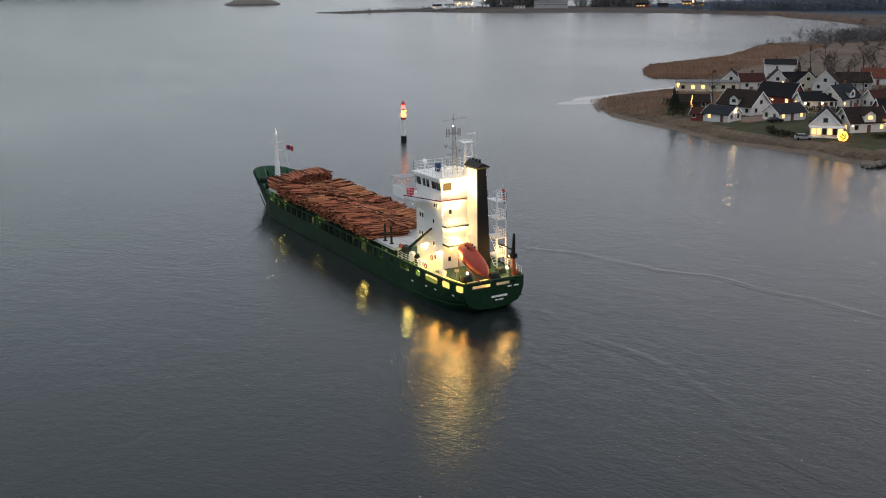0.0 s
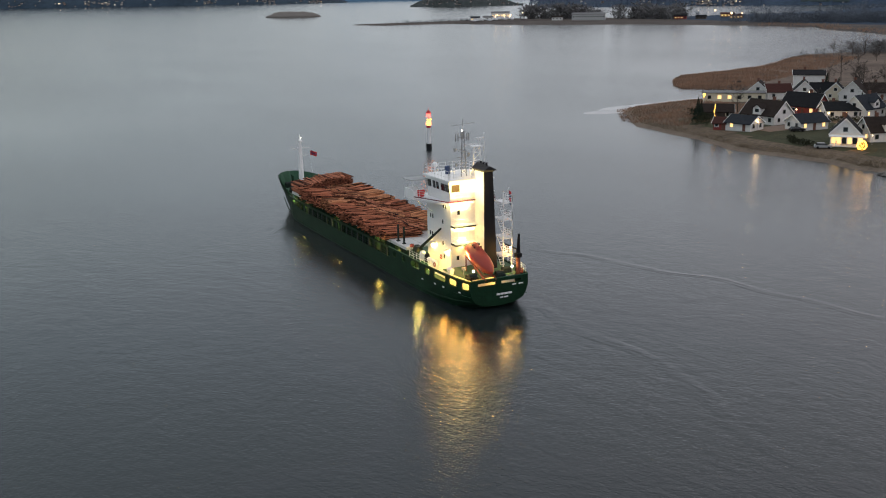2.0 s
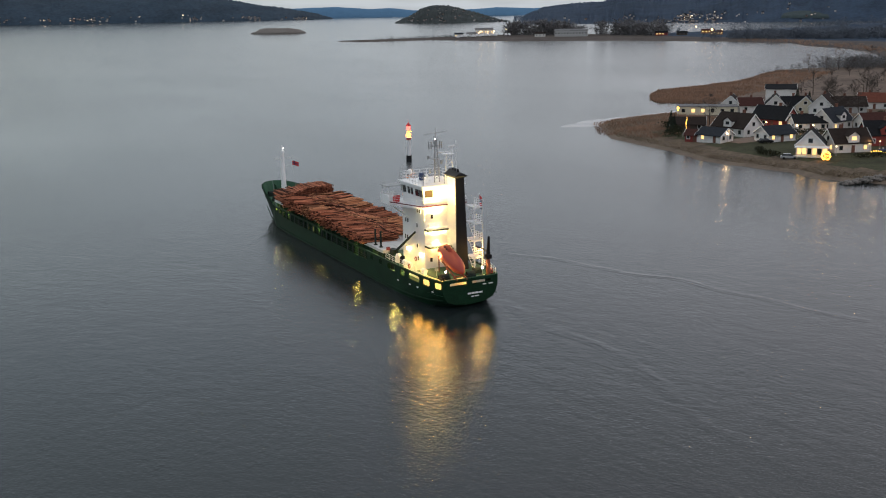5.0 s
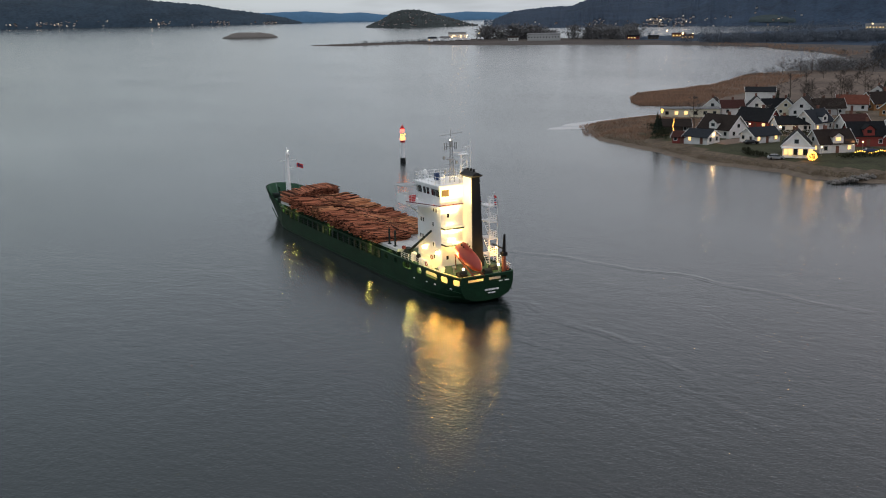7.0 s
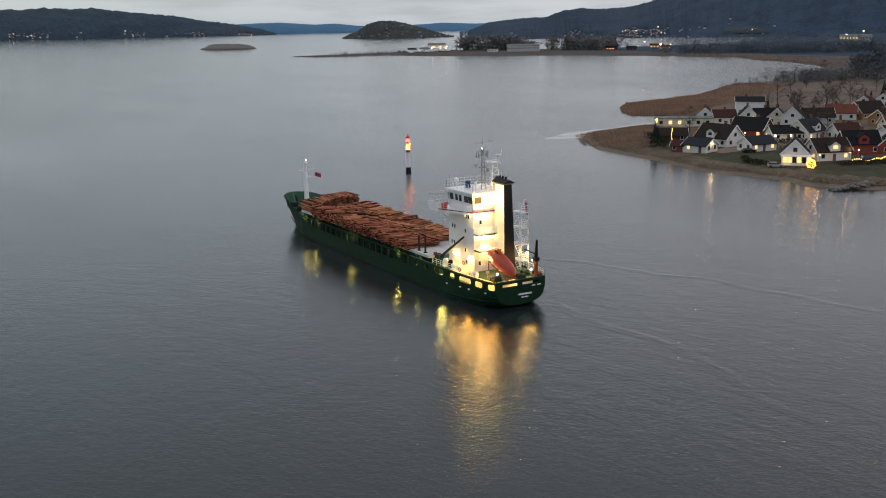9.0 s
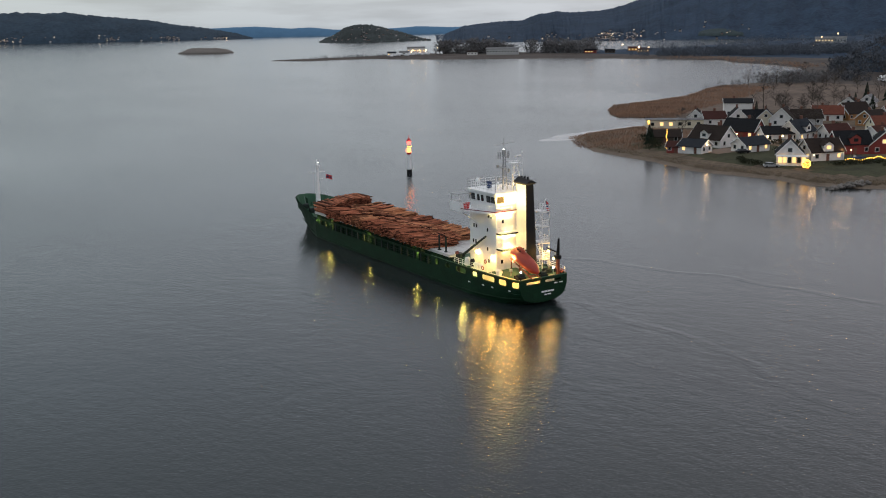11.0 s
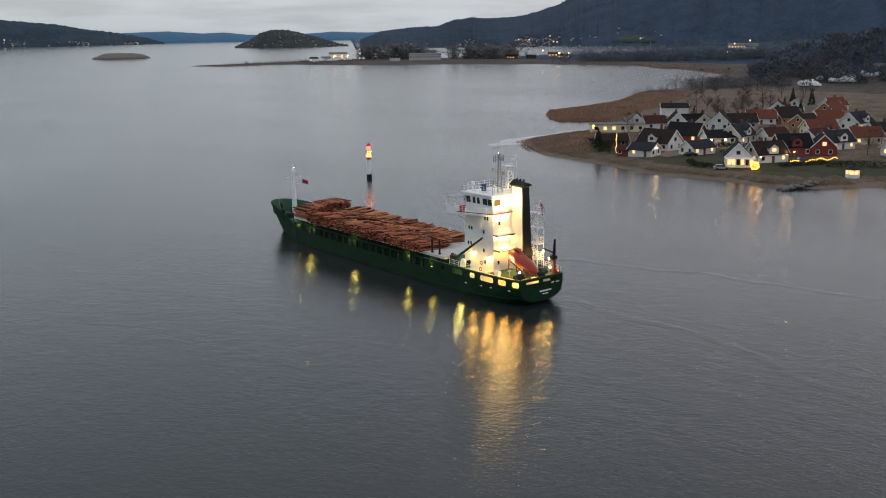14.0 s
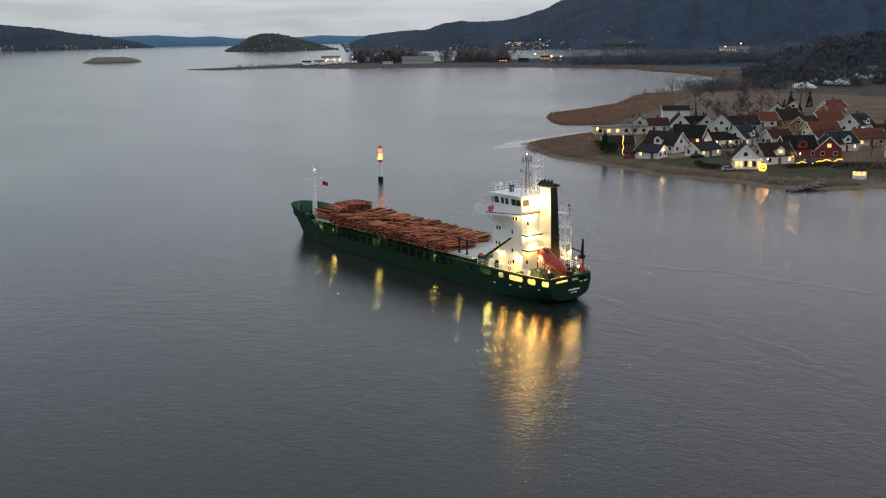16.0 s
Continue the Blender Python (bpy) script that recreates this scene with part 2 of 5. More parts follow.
def distance_to(outline, x, y):
    """Metres inside (+) or outside (-) an outline."""
    best, inside, n = 1e9, False, len(outline)
    for i in range(n):
        (ax, ay), (bx, by) = outline[i], outline[(i + 1) % n]
        dx, dy = bx - ax, by - ay
        t = max(0, min(1, ((x - ax) * dx + (y - ay) * dy) / (dx * dx + dy * dy)))
        best = min(best, math.hypot(x - ax - t * dx, y - ay - t * dy))
        if (ay > y) != (by > y) and x < (bx - ax) * (y - ay) / (by - ay) + ax:
            inside = not inside
    return best if inside else -best


VILLAGE = [(166, 196), (152, 174), (142, 157), (140, 138), (138, 121), (133, 103), (134, 92), (136, 83), (138, 73), (136, 62), (139, 54), (145, 46), (154, 41),
           (161, 34), (200, -5), (270, -70), (900, -70), (900, 330), (552, 382), (518, 362), (473, 372), (442, 374), (421, 367), (393, 348), (357, 324),
           (340, 319), (312, 309), (282, 302), (262, 283), (246, 262), (240, 250), (252, 238), (258, 228), (232, 217), (202, 204), (181, 200)]
HEADLAND = [(470, 1217), (488, 1150), (577, 1148), (624, 1026), (725, 923), (778, 789), (788, 703), (748, 651), (719, 568), (669, 496), (552, 382), (900, 330),
            (1700, 500), (1700, 900), (1250, 930), (1040, 1010), (940, 1090), (860, 1160), (740, 1270), (600, 1230)]


def ground_height(x, y):
    d = distance_to(VILLAGE, x, y)
    if d < 0:
        return max(-0.6, d * 0.1)
    reedy = max(0.0, min(1.0, (y - 205) / 30)) * max(0.0, min(1.0, (430 - x) / 60))
    top = 2.3 * (1 - reedy) + 0.8 * reedy + max(0, min(25, (x - 480) * 0.06))
    return top * (1 - math.exp(-d / (7.0 if y < 190 else 5.0))) + 0.12 * noise.noise((x * 0.15, y * 0.15, 0))


def terrain(outline, height, step, lo, hi):
    sh, at = Shape(), {}
    nx, ny = int((hi[0] - lo[0]) / step), int((hi[1] - lo[1]) / step)
    for j in range(ny + 1):
        for i in range(nx + 1):
            x, y = lo[0] + i * step, lo[1] + j * step
            at[i, j] = (x, y, height(x, y))
    index = {}
    for j in range(ny):
        for i in range(nx):
            q = [(i, j), (i + 1, j), (i + 1, j + 1), (i, j + 1)]
            if max(at[k][2] for k in q) < -0.25:
                continue
            for k in q:
                if k not in index:
                    index[k] = len(sh.v)
                    sh.v.append(at[k])
            x, y, z = (sum(at[k][a] for k in q) / 4 for a in range(3))
            sh.f.append(tuple(index[k] for k in q))
            slot = 1 if z < 0.95 and y < 215 else 0
            if slot == 0 and y < 150 and x < 185 and z > 1.8:
                slot = 2
            if y > 212 and x < 480:
                slot = 3
            if slot == 2 and 155 < x < 180 and 112 < y < 122:
                slot = 4
            if x > 840:
                slot = 4
            sh.s.append(slot)
    return sh


near = terrain(VILLAGE, ground_height, 3.0, (126, -20), (480, 390))
structure("ground", near, [M["earth"], M["beach"], M["lawn"], M["reed_field"], M["gravel"]], "low shore of mud, lawn and brown winter grass", "ground", smooth=True)
far = terrain(VILLAGE, lambda x, y: ground_height(x, y) if x > 478 else -1, 12.0, (480, -20), (900, 390))
structure("ground_inland", far, [M["heath"], M["beach"], M["lawn"], M["heath"], M["forest"]], "dark inland ground behind the village", "ground", smooth=True)


# wet mudflat off the village point
MUDFLAT = [(147, 196), (158, 202), (172, 209), (190, 211), (212, 215), (224, 217), (200, 203), (182, 199), (168, 194), (160, 189), (152, 192)]
M["mud"] = mat("wet_mud", (0.27, 0.258, 0.25), 0.22, vary=0.25, scale=0.15)


def mud_height(x, y):
    d = distance_to(MUDFLAT, x, y) + 2.2 * noise.noise((x * 0.11, y * 0.11, 6))
    return min(0.09, 0.02 * d)


structure("mudflat", terrain(MUDFLAT, mud_height, 1.5, (132, 182), (232, 224)), [M["mud"]] * 5, "pale wet mudflat just above the water off the point", "ground", smooth=True)


def head_height(x, y):
    d = distance_to(HEADLAND, x, y)
    return max(-0.6, d * 0.05) if d < 0 else 1.6 * (1 - math.exp(-d / 10)) + max(0, min(45, (x - 900) * 0.035)) + 0.3 * noise.noise((x * 0.03, y * 0.03, 3))


structure("ground_headland", terrain(HEADLAND, head_height, 14.0, (450, 330), (1700, 1500)), [M["heath"], M["beach"], M["heath"], M["heath"], M["forest"]],
          "low brown headland across the bay", "ground", smooth=True)


HILL_EYE = (-82, -126)


def hill_point(profile, near_d, crest_d, a, f, rough=1.0):
    """A place on a hill's slope: azimuth a in degrees, f from 0 at its shore to 1 at its crest."""
    e = float(np.interp(a, [p[0] for p in profile], [p[1] for p in profile]))
    d = near_d + (crest_d - near_d) * f
    top = max(0.5, 44 + crest_d * math.tan(radians(e)))
    z = top * (math.sin(min(f, 1) * math.pi / 2) ** 0.9 if f <= 1 else 0.6)
    z += rough * top * 0.05 * noise.noise((a * 1.7, f * 4, crest_d * 0.01)) + rough * 2.5 * noise.noise((a * 9, f * 9, 5))
    z += rough * crest_d * 0.0013 * noise.noise((a * 38, f * 26, 8))
    return HILL_EYE[0] + d * math.sin(radians(a)), HILL_EYE[1] + d * math.cos(radians(a)), z


def hill(name, profile, near_d, crest_d, material, label, rough=1.0):
    """A wooded hill: profile of (azimuth, crest elevation) in degrees, from a shore at near_d metres to a crest at crest_d."""
    sh, rows, cols = Shape(), 22, 30 * (len(profile) - 1)
    az = np.interp(np.linspace(0, len(profile) - 1, cols + 1), range(len(profile)), [p[0] for p in profile])
    for j in range(rows + 2):
        for a in az:
            x, y, z = hill_point(profile, near_d, crest_d, float(a), j / rows, rough)
            sh.v.append((x, y, z if j else -1.0))
    for j in range(rows + 1):
        for i in range(cols):
            k = j * (cols + 1) + i
            sh.f.append((k, k + 1, k + cols + 2, k + cols + 1))
            sh.s.append(0)
    return structure(name, sh, material, label, "hill", smooth=True)


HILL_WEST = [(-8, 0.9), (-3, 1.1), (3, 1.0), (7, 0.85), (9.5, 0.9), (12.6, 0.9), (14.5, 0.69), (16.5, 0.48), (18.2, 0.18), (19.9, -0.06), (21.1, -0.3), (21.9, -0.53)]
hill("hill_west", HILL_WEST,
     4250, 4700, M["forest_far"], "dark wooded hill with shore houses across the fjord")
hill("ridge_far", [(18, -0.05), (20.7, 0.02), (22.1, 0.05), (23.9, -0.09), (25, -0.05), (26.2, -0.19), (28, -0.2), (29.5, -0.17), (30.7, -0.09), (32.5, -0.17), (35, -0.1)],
     4860, 4930, M["hazed_ridge"], "ridge at the end of the fjord, pale blue from haze in its colour", 0.3)
HILL_ISLET = [(25.3, -0.80), (26.2, -0.43), (26.65, -0.14), (27.25, 0.03), (28.1, 0.04), (29.2, -0.24), (30.4, -0.58), (31.3, -0.86)]
hill("hill_islet", HILL_ISLET,
     2900, 3150, M["forest_islet"], "wooded islet hill dotted with houses")
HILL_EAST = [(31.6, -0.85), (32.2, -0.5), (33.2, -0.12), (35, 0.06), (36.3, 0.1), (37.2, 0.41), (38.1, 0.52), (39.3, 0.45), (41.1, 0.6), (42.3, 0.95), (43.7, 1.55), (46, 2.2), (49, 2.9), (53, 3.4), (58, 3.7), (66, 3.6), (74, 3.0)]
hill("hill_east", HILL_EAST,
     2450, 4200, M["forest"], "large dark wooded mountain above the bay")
# a pale green meadow at the mountain's foot
sh = Shape()
for j in range(9):
    for i in range(25):
        u, v = i / 24, j / 8
        edge = 0.018 + 0.030 * math.sin(math.pi * min(1, u * 1.15)) ** 0.7
        x, y, z = hill_point(HILL_EAST, 2450, 4200, 45.4 + 2.3 * u, 0.012 + 0.006 * (1 - u) + 0.7 * edge * v, 0.0)
        sh.v.append((x, y, z + (3.0 if 0 < j < 8 and 0 < i < 24 else -1.0)))
for j in range(8):
    for i in range(24):
        k = j * 25 + i
        sh.f.append((k, k + 1, k + 26, k + 25))
        sh.s.append(0)
M["meadow"] = mat("hill_meadow", (0.044, 0.060, 0.062), 0.95, vary=0.3, scale=0.02)
structure("meadow", sh, M["meadow"], "pale green meadow below the wooded mountain", "meadow", smooth=True)
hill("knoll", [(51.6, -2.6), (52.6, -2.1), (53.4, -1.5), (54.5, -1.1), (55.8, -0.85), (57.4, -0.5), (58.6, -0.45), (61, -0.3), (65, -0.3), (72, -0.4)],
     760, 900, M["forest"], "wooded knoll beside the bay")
# low rocky isle
sh = Shape()
rings = []
for j in range(7):
    f = j / 6
    ring = []
    for i in range(28):
        a = 2 * math.pi * i / 28
        u, v = 52 * math.cos(a) * (1 - f * 0.5), 24 * math.sin(a) * (1 - f * 0.7)
        ring.append((568 + u * 0.945 + v * 0.33, 1740 - u * 0.33 + v * 0.945, -1 + 10 * f ** 0.6 + (0.6 + 2.6 * f) * noise.noise((3.3 * math.cos(a), 3.3 * math.sin(a), f * 4))))
    rings.append(ring)
sh.loft(rings)
structure("isle", sh, M["rock"], "low bare rocky isle in the fjord", "isle", smooth=True)
# ---- the timber ship: y runs forward from the stern, x to starboard ----
SHIP_AT, SHIP_SIZE = Vector((3.73, 5.67, -1.985)), 1.0447  # afloat, laden


def aboard(p):
    return Vector(p) * SHIP_SIZE + SHIP_AT


ship = thing("cargo_ship", SHIP_AT, "green-hulled coastal cargo ship with white lit deckhouse, afloat", "ship")

ship.scale = (SHIP_SIZE,) * 3

# station: y, half breadth, bottom, top, rake of the lower part, shape of the half section
STATIONS = [
    (0.2, 4.5, 2.3, 4.8, 0.0, (0, 0.55, 0.82, 0.94, 1)), (1.2, 4.85, 2.0, 4.8, 0.0, (0, 0.56, 0.83, 0.95, 1)), (3, 5.2, 1.2, 4.75, 0.0, (0, 0.56, 0.84, 0.95, 1)),
    (6.5, 5.5, -0.4, 4.7, 0.0, (0, 0.55, 0.86, 0.97, 1)), (12, 5.7, -1.4, 4.6, 0.0, (0, 0.7, 0.93, 1, 1)), (20, 5.7, -1.8, 4.6, 0.0, (0, 0.9, 1, 1, 1)),
    (45, 5.7, -1.8, 4.6, 0.0, (0, 0.95, 1, 1, 1)), (64, 5.7, -1.8, 4.7, 0.0, (0, 0.93, 1, 1, 1)), (70, 5.62, -1.8, 5.3, 0.3, (0, 0.8, 0.93, 0.98, 1)),
    (74, 5.3, -1.8, 6.7, 0.8, (0, 0.62, 0.8, 0.91, 1)), (78, 4.95, -1.8, 7.5, 1.7, (0, 0.44, 0.64, 0.82, 1)), (82, 4.2, -1.8, 7.9, 2.5, (0, 0.3, 0.5, 0.74, 1)),
    (84.6, 3.35, -1.8, 8.05, 3.0, (0, 0.22, 0.42, 0.68, 1)), (86.5, 2.1, -1.8, 8.15, 4.0, (0, 0.12, 0.26, 0.5, 1)), (87.25, 1.05, -1.8, 8.2, 4.4, (0, 0.12, 0.2, 0.45, 1)), (87.5, 0.1, -1.8, 8.2, 4.6, (0, 0.5, 0.6, 0.8, 1)),
]


def half_beam(y):
    return float(np.interp(y, [s[0] for s in STATIONS], [s[1] for s in STATIONS]))


def hull_rings(inset=0.0):
    rings = []
    for y, half, zb, zt, rake, form in STATIONS:
        port = []
        for k, w in zip((0, 0.09, 0.3, 0.62, 1), form):
            port.append((-max(0.02, half * w - inset) if w else 0.0, y - rake * (1 - k), zb + (zt - zb) * k))
        rings.append(list(reversed(port)) + [(-x, y2, z) for x, y2, z in port[1:]])
    return rings


sh = Shape()
rings = hull_rings()
sh.loft(rings, closed=False, caps=False)
sh.f.append(tuple(range(9))), sh.s.append(0)  # transom
part("hull", sh, M["hull_green"], ship, "dark green painted steel hull", smooth=False)
# inner face of the bow bulwark and of the side plating
sh = Shape()
inner = [[(x * 0.985, y, z - 0.02) for x, y, z in (r[0], r[1])] for r in hull_rings(0.12)[8:]]
sh.loft(inner, closed=False, caps=False)
sh.loft([[(-x, y, z) for x, y, z in r] for r in inner], closed=False, caps=False)
part("bow_bulwark", sh, M["deck_green"], ship)
for side in (-1, 1):
    for y in (73.5, 75.2, 76.9, 78.6, 80.3, 82.0, 83.6, 85.0):
        top = float(np.interp(y, [s[0] for s in STATIONS], [s[3] for s in STATIONS]))
        b = half_beam(y) * 0.97 - 0.18
        part("bulwark_stay", Shape().prism([(b, top - 0.1), (b - 0.12, top - 0.1), (b * 0.9 - 0.35, 5.6), (b * 0.9, 5.6)] if side > 0 else [(-b, top - 0.1), (-b + 0.12, top - 0.1), (-b * 0.9 + 0.35, 5.6), (-b * 0.9, 5.6)], y - 0.04, y + 0.04, "y"), M["deck_green"], ship)
# rubbing strake
sh = Shape()
for side in (-1, 1):
    pts = [(0.4, 3.4), (3, 3.0), (8, 2.6), (16, 2.35), (40, 2.2), (66, 2.3), (74, 3.0), (80, 4.2)]
    for (ya, za), (yb, zb) in zip(pts, pts[1:]):
        fa, fb = (1.0 if 5 < y < 68 else 0.965 if y < 5 else 0.93 if y < 76 else 0.83 for y in (ya, yb))
        sh.tube((side * (half_beam(ya) * fa + 0.02), ya, za), (side * (half_beam(yb) * fb + 0.02), yb, zb), 0.09, n=5)
part("rubbing_strake", sh, M["coaming"], ship, "worn lighter green rubbing strake")

# decks
sh = Shape()
ys = [0.3, 1.2, 3, 6.5, 12, 20, 45, 64, 71]
sh.loft([[(-half_beam(y) + 0.1, y, 4.0), (half_beam(y) - 0.1, y, 4.0)] for y in ys], closed=False, caps=False)
sh.loft([[(-half_beam(y) * k, y, 5.6), (half_beam(y) * k, y, 5.6)] for y, k in ((71, 0.96), (74, 0.93), (78, 0.86), (82, 0.76), (84.5, 0.6), (85.6, 0.3))], closed=False, caps=False)
sh.face([(-5.4, 71, 4.0), (5.4, 71, 4.0), (5.4, 71, 5.6), (-5.4, 71, 5.6)])
part("deck", sh, M["deck_green"], ship, "green painted steel deck")

# stern bulwark with rounded ports, aft of the hatch
OPENINGS = [(0.4, 1.75), (2.9, 4.7), (5.7, 8.9), (10.2, 11.5), (13.4, 16.2), (18.2, 19.4), (21.6, 22.8)]


def bulwark(side):
    sh = Shape()
    zlo, zo, zt, zhi = 4.6, 4.95, 5.85, 6.2
    cuts = sorted({0.2, 24.0, 1.2, 3.0, 6.5, 12.0, 20.0} | {y for o in OPENINGS for y in o})
    for a, b in zip(cuts, cuts[1:]):
        is_open = any(o[0] <= a and b <= o[1] for o in OPENINGS)
        for z0, z1 in (((zlo, zo), (zt, zhi)) if is_open else ((zlo, zhi),)):
            pa, pb = side * half_beam(a), side * half_beam(b)
            ia, ib = pa - side * 0.1, pb - side * 0.1
            sh.mesh([(pa, a, z0), (pb, b, z0), (pb, b, z1), (pa, a, z1), (ia, a, z0), (ib, b, z0), (ib, b, z1), (ia, a, z1)],
                    [(0, 1, 2, 3), (7, 6, 5, 4), (3, 2, 6, 7), (0, 4, 5, 1), (0, 3, 7, 4), (1, 5, 6, 2)])
    for a, b in OPENINGS:  # rounded corners
        for y, s in ((a, 1), (b, -1)):
            x = side * (half_beam(y) - 0.05)
            for z, q in ((zo, 1), (zt, -1)):
                sh.prism([(y, z), (y + s * 0.28, z), (y + s * 0.1, z + q * 0.1), (y, z + q * 0.28)], x - 0.05, x + 0.05, "x")
    return sh


for side in (-1, 1):
    part("bulwark", bulwark(side), M["hull_green"], ship)
sh = Shape()  # bulwark across the stern, with a long slot
for x0, x1, z0, z1 in ((-4.5, 4.5, 4.75, 5.35), (-4.5, 4.5, 5.75, 6.2), (-4.5, -3.3, 5.35, 5.75), (-0.6, 0.3, 5.35, 5.75), (3.4, 4.5, 5.35, 5.75)):
    sh.box(((x0 + x1) / 2, 0.22, (z0 + z1) / 2), (x1 - x0, 0.12, z1 - z0))
part("stern_bulwark", sh, M["hull_green"], ship)
sh = Shape()  # cap rail
for side in (-1, 1):
    for a, b in ((0.2, 1.2), (1.2, 3), (3, 6.5), (6.5, 12), (12, 24)):
        sh.tube((side * half_beam(a), a, 6.22), (side * half_beam(b), b, 6.22), 0.08, n=5)
sh.tube((-4.5, 0.2, 6.22), (4.5, 0.2, 6.22), 0.08, n=5)
part("cap_rail", sh, M["deck_green"], ship)

# side gallery: posts and top beam along the hold
for side in (-1, 1):
    for i in range(20):
        y = 25.2 + i * 2.35
        post = Shape().box((side * (half_beam(y) - 0.12), y, 5.3), (0.2, 0.34, 1.5))
        part("gallery_post", post, M["steel"], ship)
    sh = Shape()
    for a, b in ((24, 45), (45, 64), (64, 70.5)):
        sh.prism([(a, 5.92), (b, 5.92), (b, 6.16), (a, 6.16)], side * 5.45, side * 5.74, "x")
    part("gallery_beam", sh, M["hull_green"], ship)
    sh = Shape()  # rails between the posts
    for z in (4.95, 5.3):
        sh.tube((side * 5.6, 24, z), (side * 5.6, 70, z), 0.025, n=4)
    part("gallery_rail", sh, M["steel"], ship)

# hatch coaming and covers
sh = Shape().box((0, 45, 5.3), (9.2, 52, 2.6))
for side in (-1, 1):
    for i in range(27):
        sh.box((side * 4.68, 20 + i * 1.95, 5.3), (0.16, 0.12, 2.4))
part("hatch_coaming", sh, M["coaming"], ship)
for i in range(9):
    y = 21.9 + i * 5.8
    sh = Shape().box((0, y, 6.82), (10.2, 5.68, 0.42))
    for k in range(5):
        sh.box((-4 + 2 * k, y, 7.045), (0.12, 5.2, 0.05))
    part("hatch_cover", sh, M["hatch_grey"], ship, "pale grey steel hatch cover")

# ---- deckhouse ----
XP, XS, YA, YF = -3.0, 3.3, 8.5, 16.0
sh = Shape().prism([(XP, YA), (XS, YA), (XS, YF), (XP, YF)], 4.0, 15.2)
for z in (7.0, 9.8, 12.5):  # welded deck lines
    sh.box((XP - 0.012, (YA + YF) / 2, z), (0.02, YF - YA, 0.05))
deckhouse = part("deckhouse", sh, M["ship_white"], ship, "white painted steel deckhouse of four storeys")


def window(parent, c, w, h, axis, frame_mat=None, tilt=0.0):
    """A framed pane in a wall whose normal runs along axis, on its outer side."""
    s = 1 if axis[0] == "+" else -1
    sh = Shape()
    if axis[1] == "x":
        sh.box(c, (0.06, w, h))
    else:
        sh.box(c, (w, 0.06, h))
    pane = part("window", sh, M["glass_dark"], parent)
    fr = Shape()
    for dz, hh, dw, ww in ((h / 2 + 0.04, 0.08, 0, w + 0.16), (-h / 2 - 0.04, 0.08, 0, w + 0.16), (0, h, w / 2 + 0.04, 0.08), (0, h, -w / 2 - 0.04, 0.08)):
        if axis[1] == "x":
            fr.box((c[0] + s * 0.01, c[1] + dw, c[2] + dz), (0.08, ww, hh))
        else:
            fr.box((c[0] + dw, c[1] + s * 0.01, c[2] + dz), (ww, 0.08, hh))
    f = part("window_frame", fr, frame_mat or M["ship_white"], parent)
    return pane, f


for y, z in ((14.75, 12.55), (14.05, 12.55), (14.95, 9.95), (14.25, 9.95), (10.9, 12.3), (10.9, 9.2), (10.6, 14.6), (9.9, 14.6), (10.6, 7.3)):
    window(deckhouse, (XP - 0.02, y, z), 0.42, 0.62, "-x")
for y, z in ((14, 12.5), (12, 12.5), (14, 9.8), (12, 9.8)):
    window(deckhouse, (XS + 0.02, y, z), 0.42, 0.62, "+x")
for x, z in ((-1.8, 13.9), (-2.0, 7.4)):
    window(deckhouse, (x, YA - 0.02, z), 0.42, 0.62, "-y")
for x in (-2.2, -0.8, 0.8, 2.2):
    window(deckhouse, (x, YF + 0.02, 12.6), 0.5, 0.65, "+y")
# doors on the port and aft walls
for c, size in (((XP - 0.03, 12.2, 6.1), (0.06, 0.8, 1.9)), ((-1.1, YA - 0.03, 6.1), (0.8, 0.06, 1.9)), ((-1.6, YA - 0.03, 10.9), (0.75, 0.06, 1.9))):
    door = part("door", Shape().box(c, size), M["ship_white"], deckhouse)

# aft galleries with rails
for z, y0 in ((9.6, 6.9), (12.1, 7.3)):
    sh = Shape().box((-1.0, (y0 + YA) / 2, z), (4.0, YA - y0, 0.12))
    gallery = part("aft_gallery", sh, M["ship_white"], deckhouse)
    # edge strip in dark steel colour stands in for the shadow below the gallery
    part("gallery_edge", Shape().box((-1.35, y0 - 0.03, z - 0.06), (3.4, 0.06, 0.24)).box((-3.03, (y0 + YA) / 2, z - 0.06), (0.06, YA - y0, 0.26)), M["steel"], gallery, "gallery edge strip, dark for the shadow beneath it")


def railing(name, pts, parent, h=1.0, gap=1.2, r=0.03, rows=3, material=None):
    sh = Shape()
    for a, b in zip(pts, pts[1:]):
        a, b = Vector(a), Vector(b)
        n = max(1, round((b - a).length / gap))
        for i in range(n + 1):
            p = a + (b - a) * i / n
            sh.tube(p, p + Vector((0, 0, h)), r, n=4)
        for k in range(rows):
            up = Vector((0, 0, h * (k + 1) / rows))
            sh.tube(a + up, b + up, r * 0.9, n=4)
    return part(name, sh, material or M["ship_white"], parent)


railing("railing", [(-2.9, 8.4, 9.66), (-2.9, 6.95, 9.66), (0.4, 6.95, 9.66)], deckhouse)
railing("railing", [(-2.9, 8.4, 12.16), (-2.9, 7.35, 12.16), (0.4, 7.35, 12.16)], deckhouse)

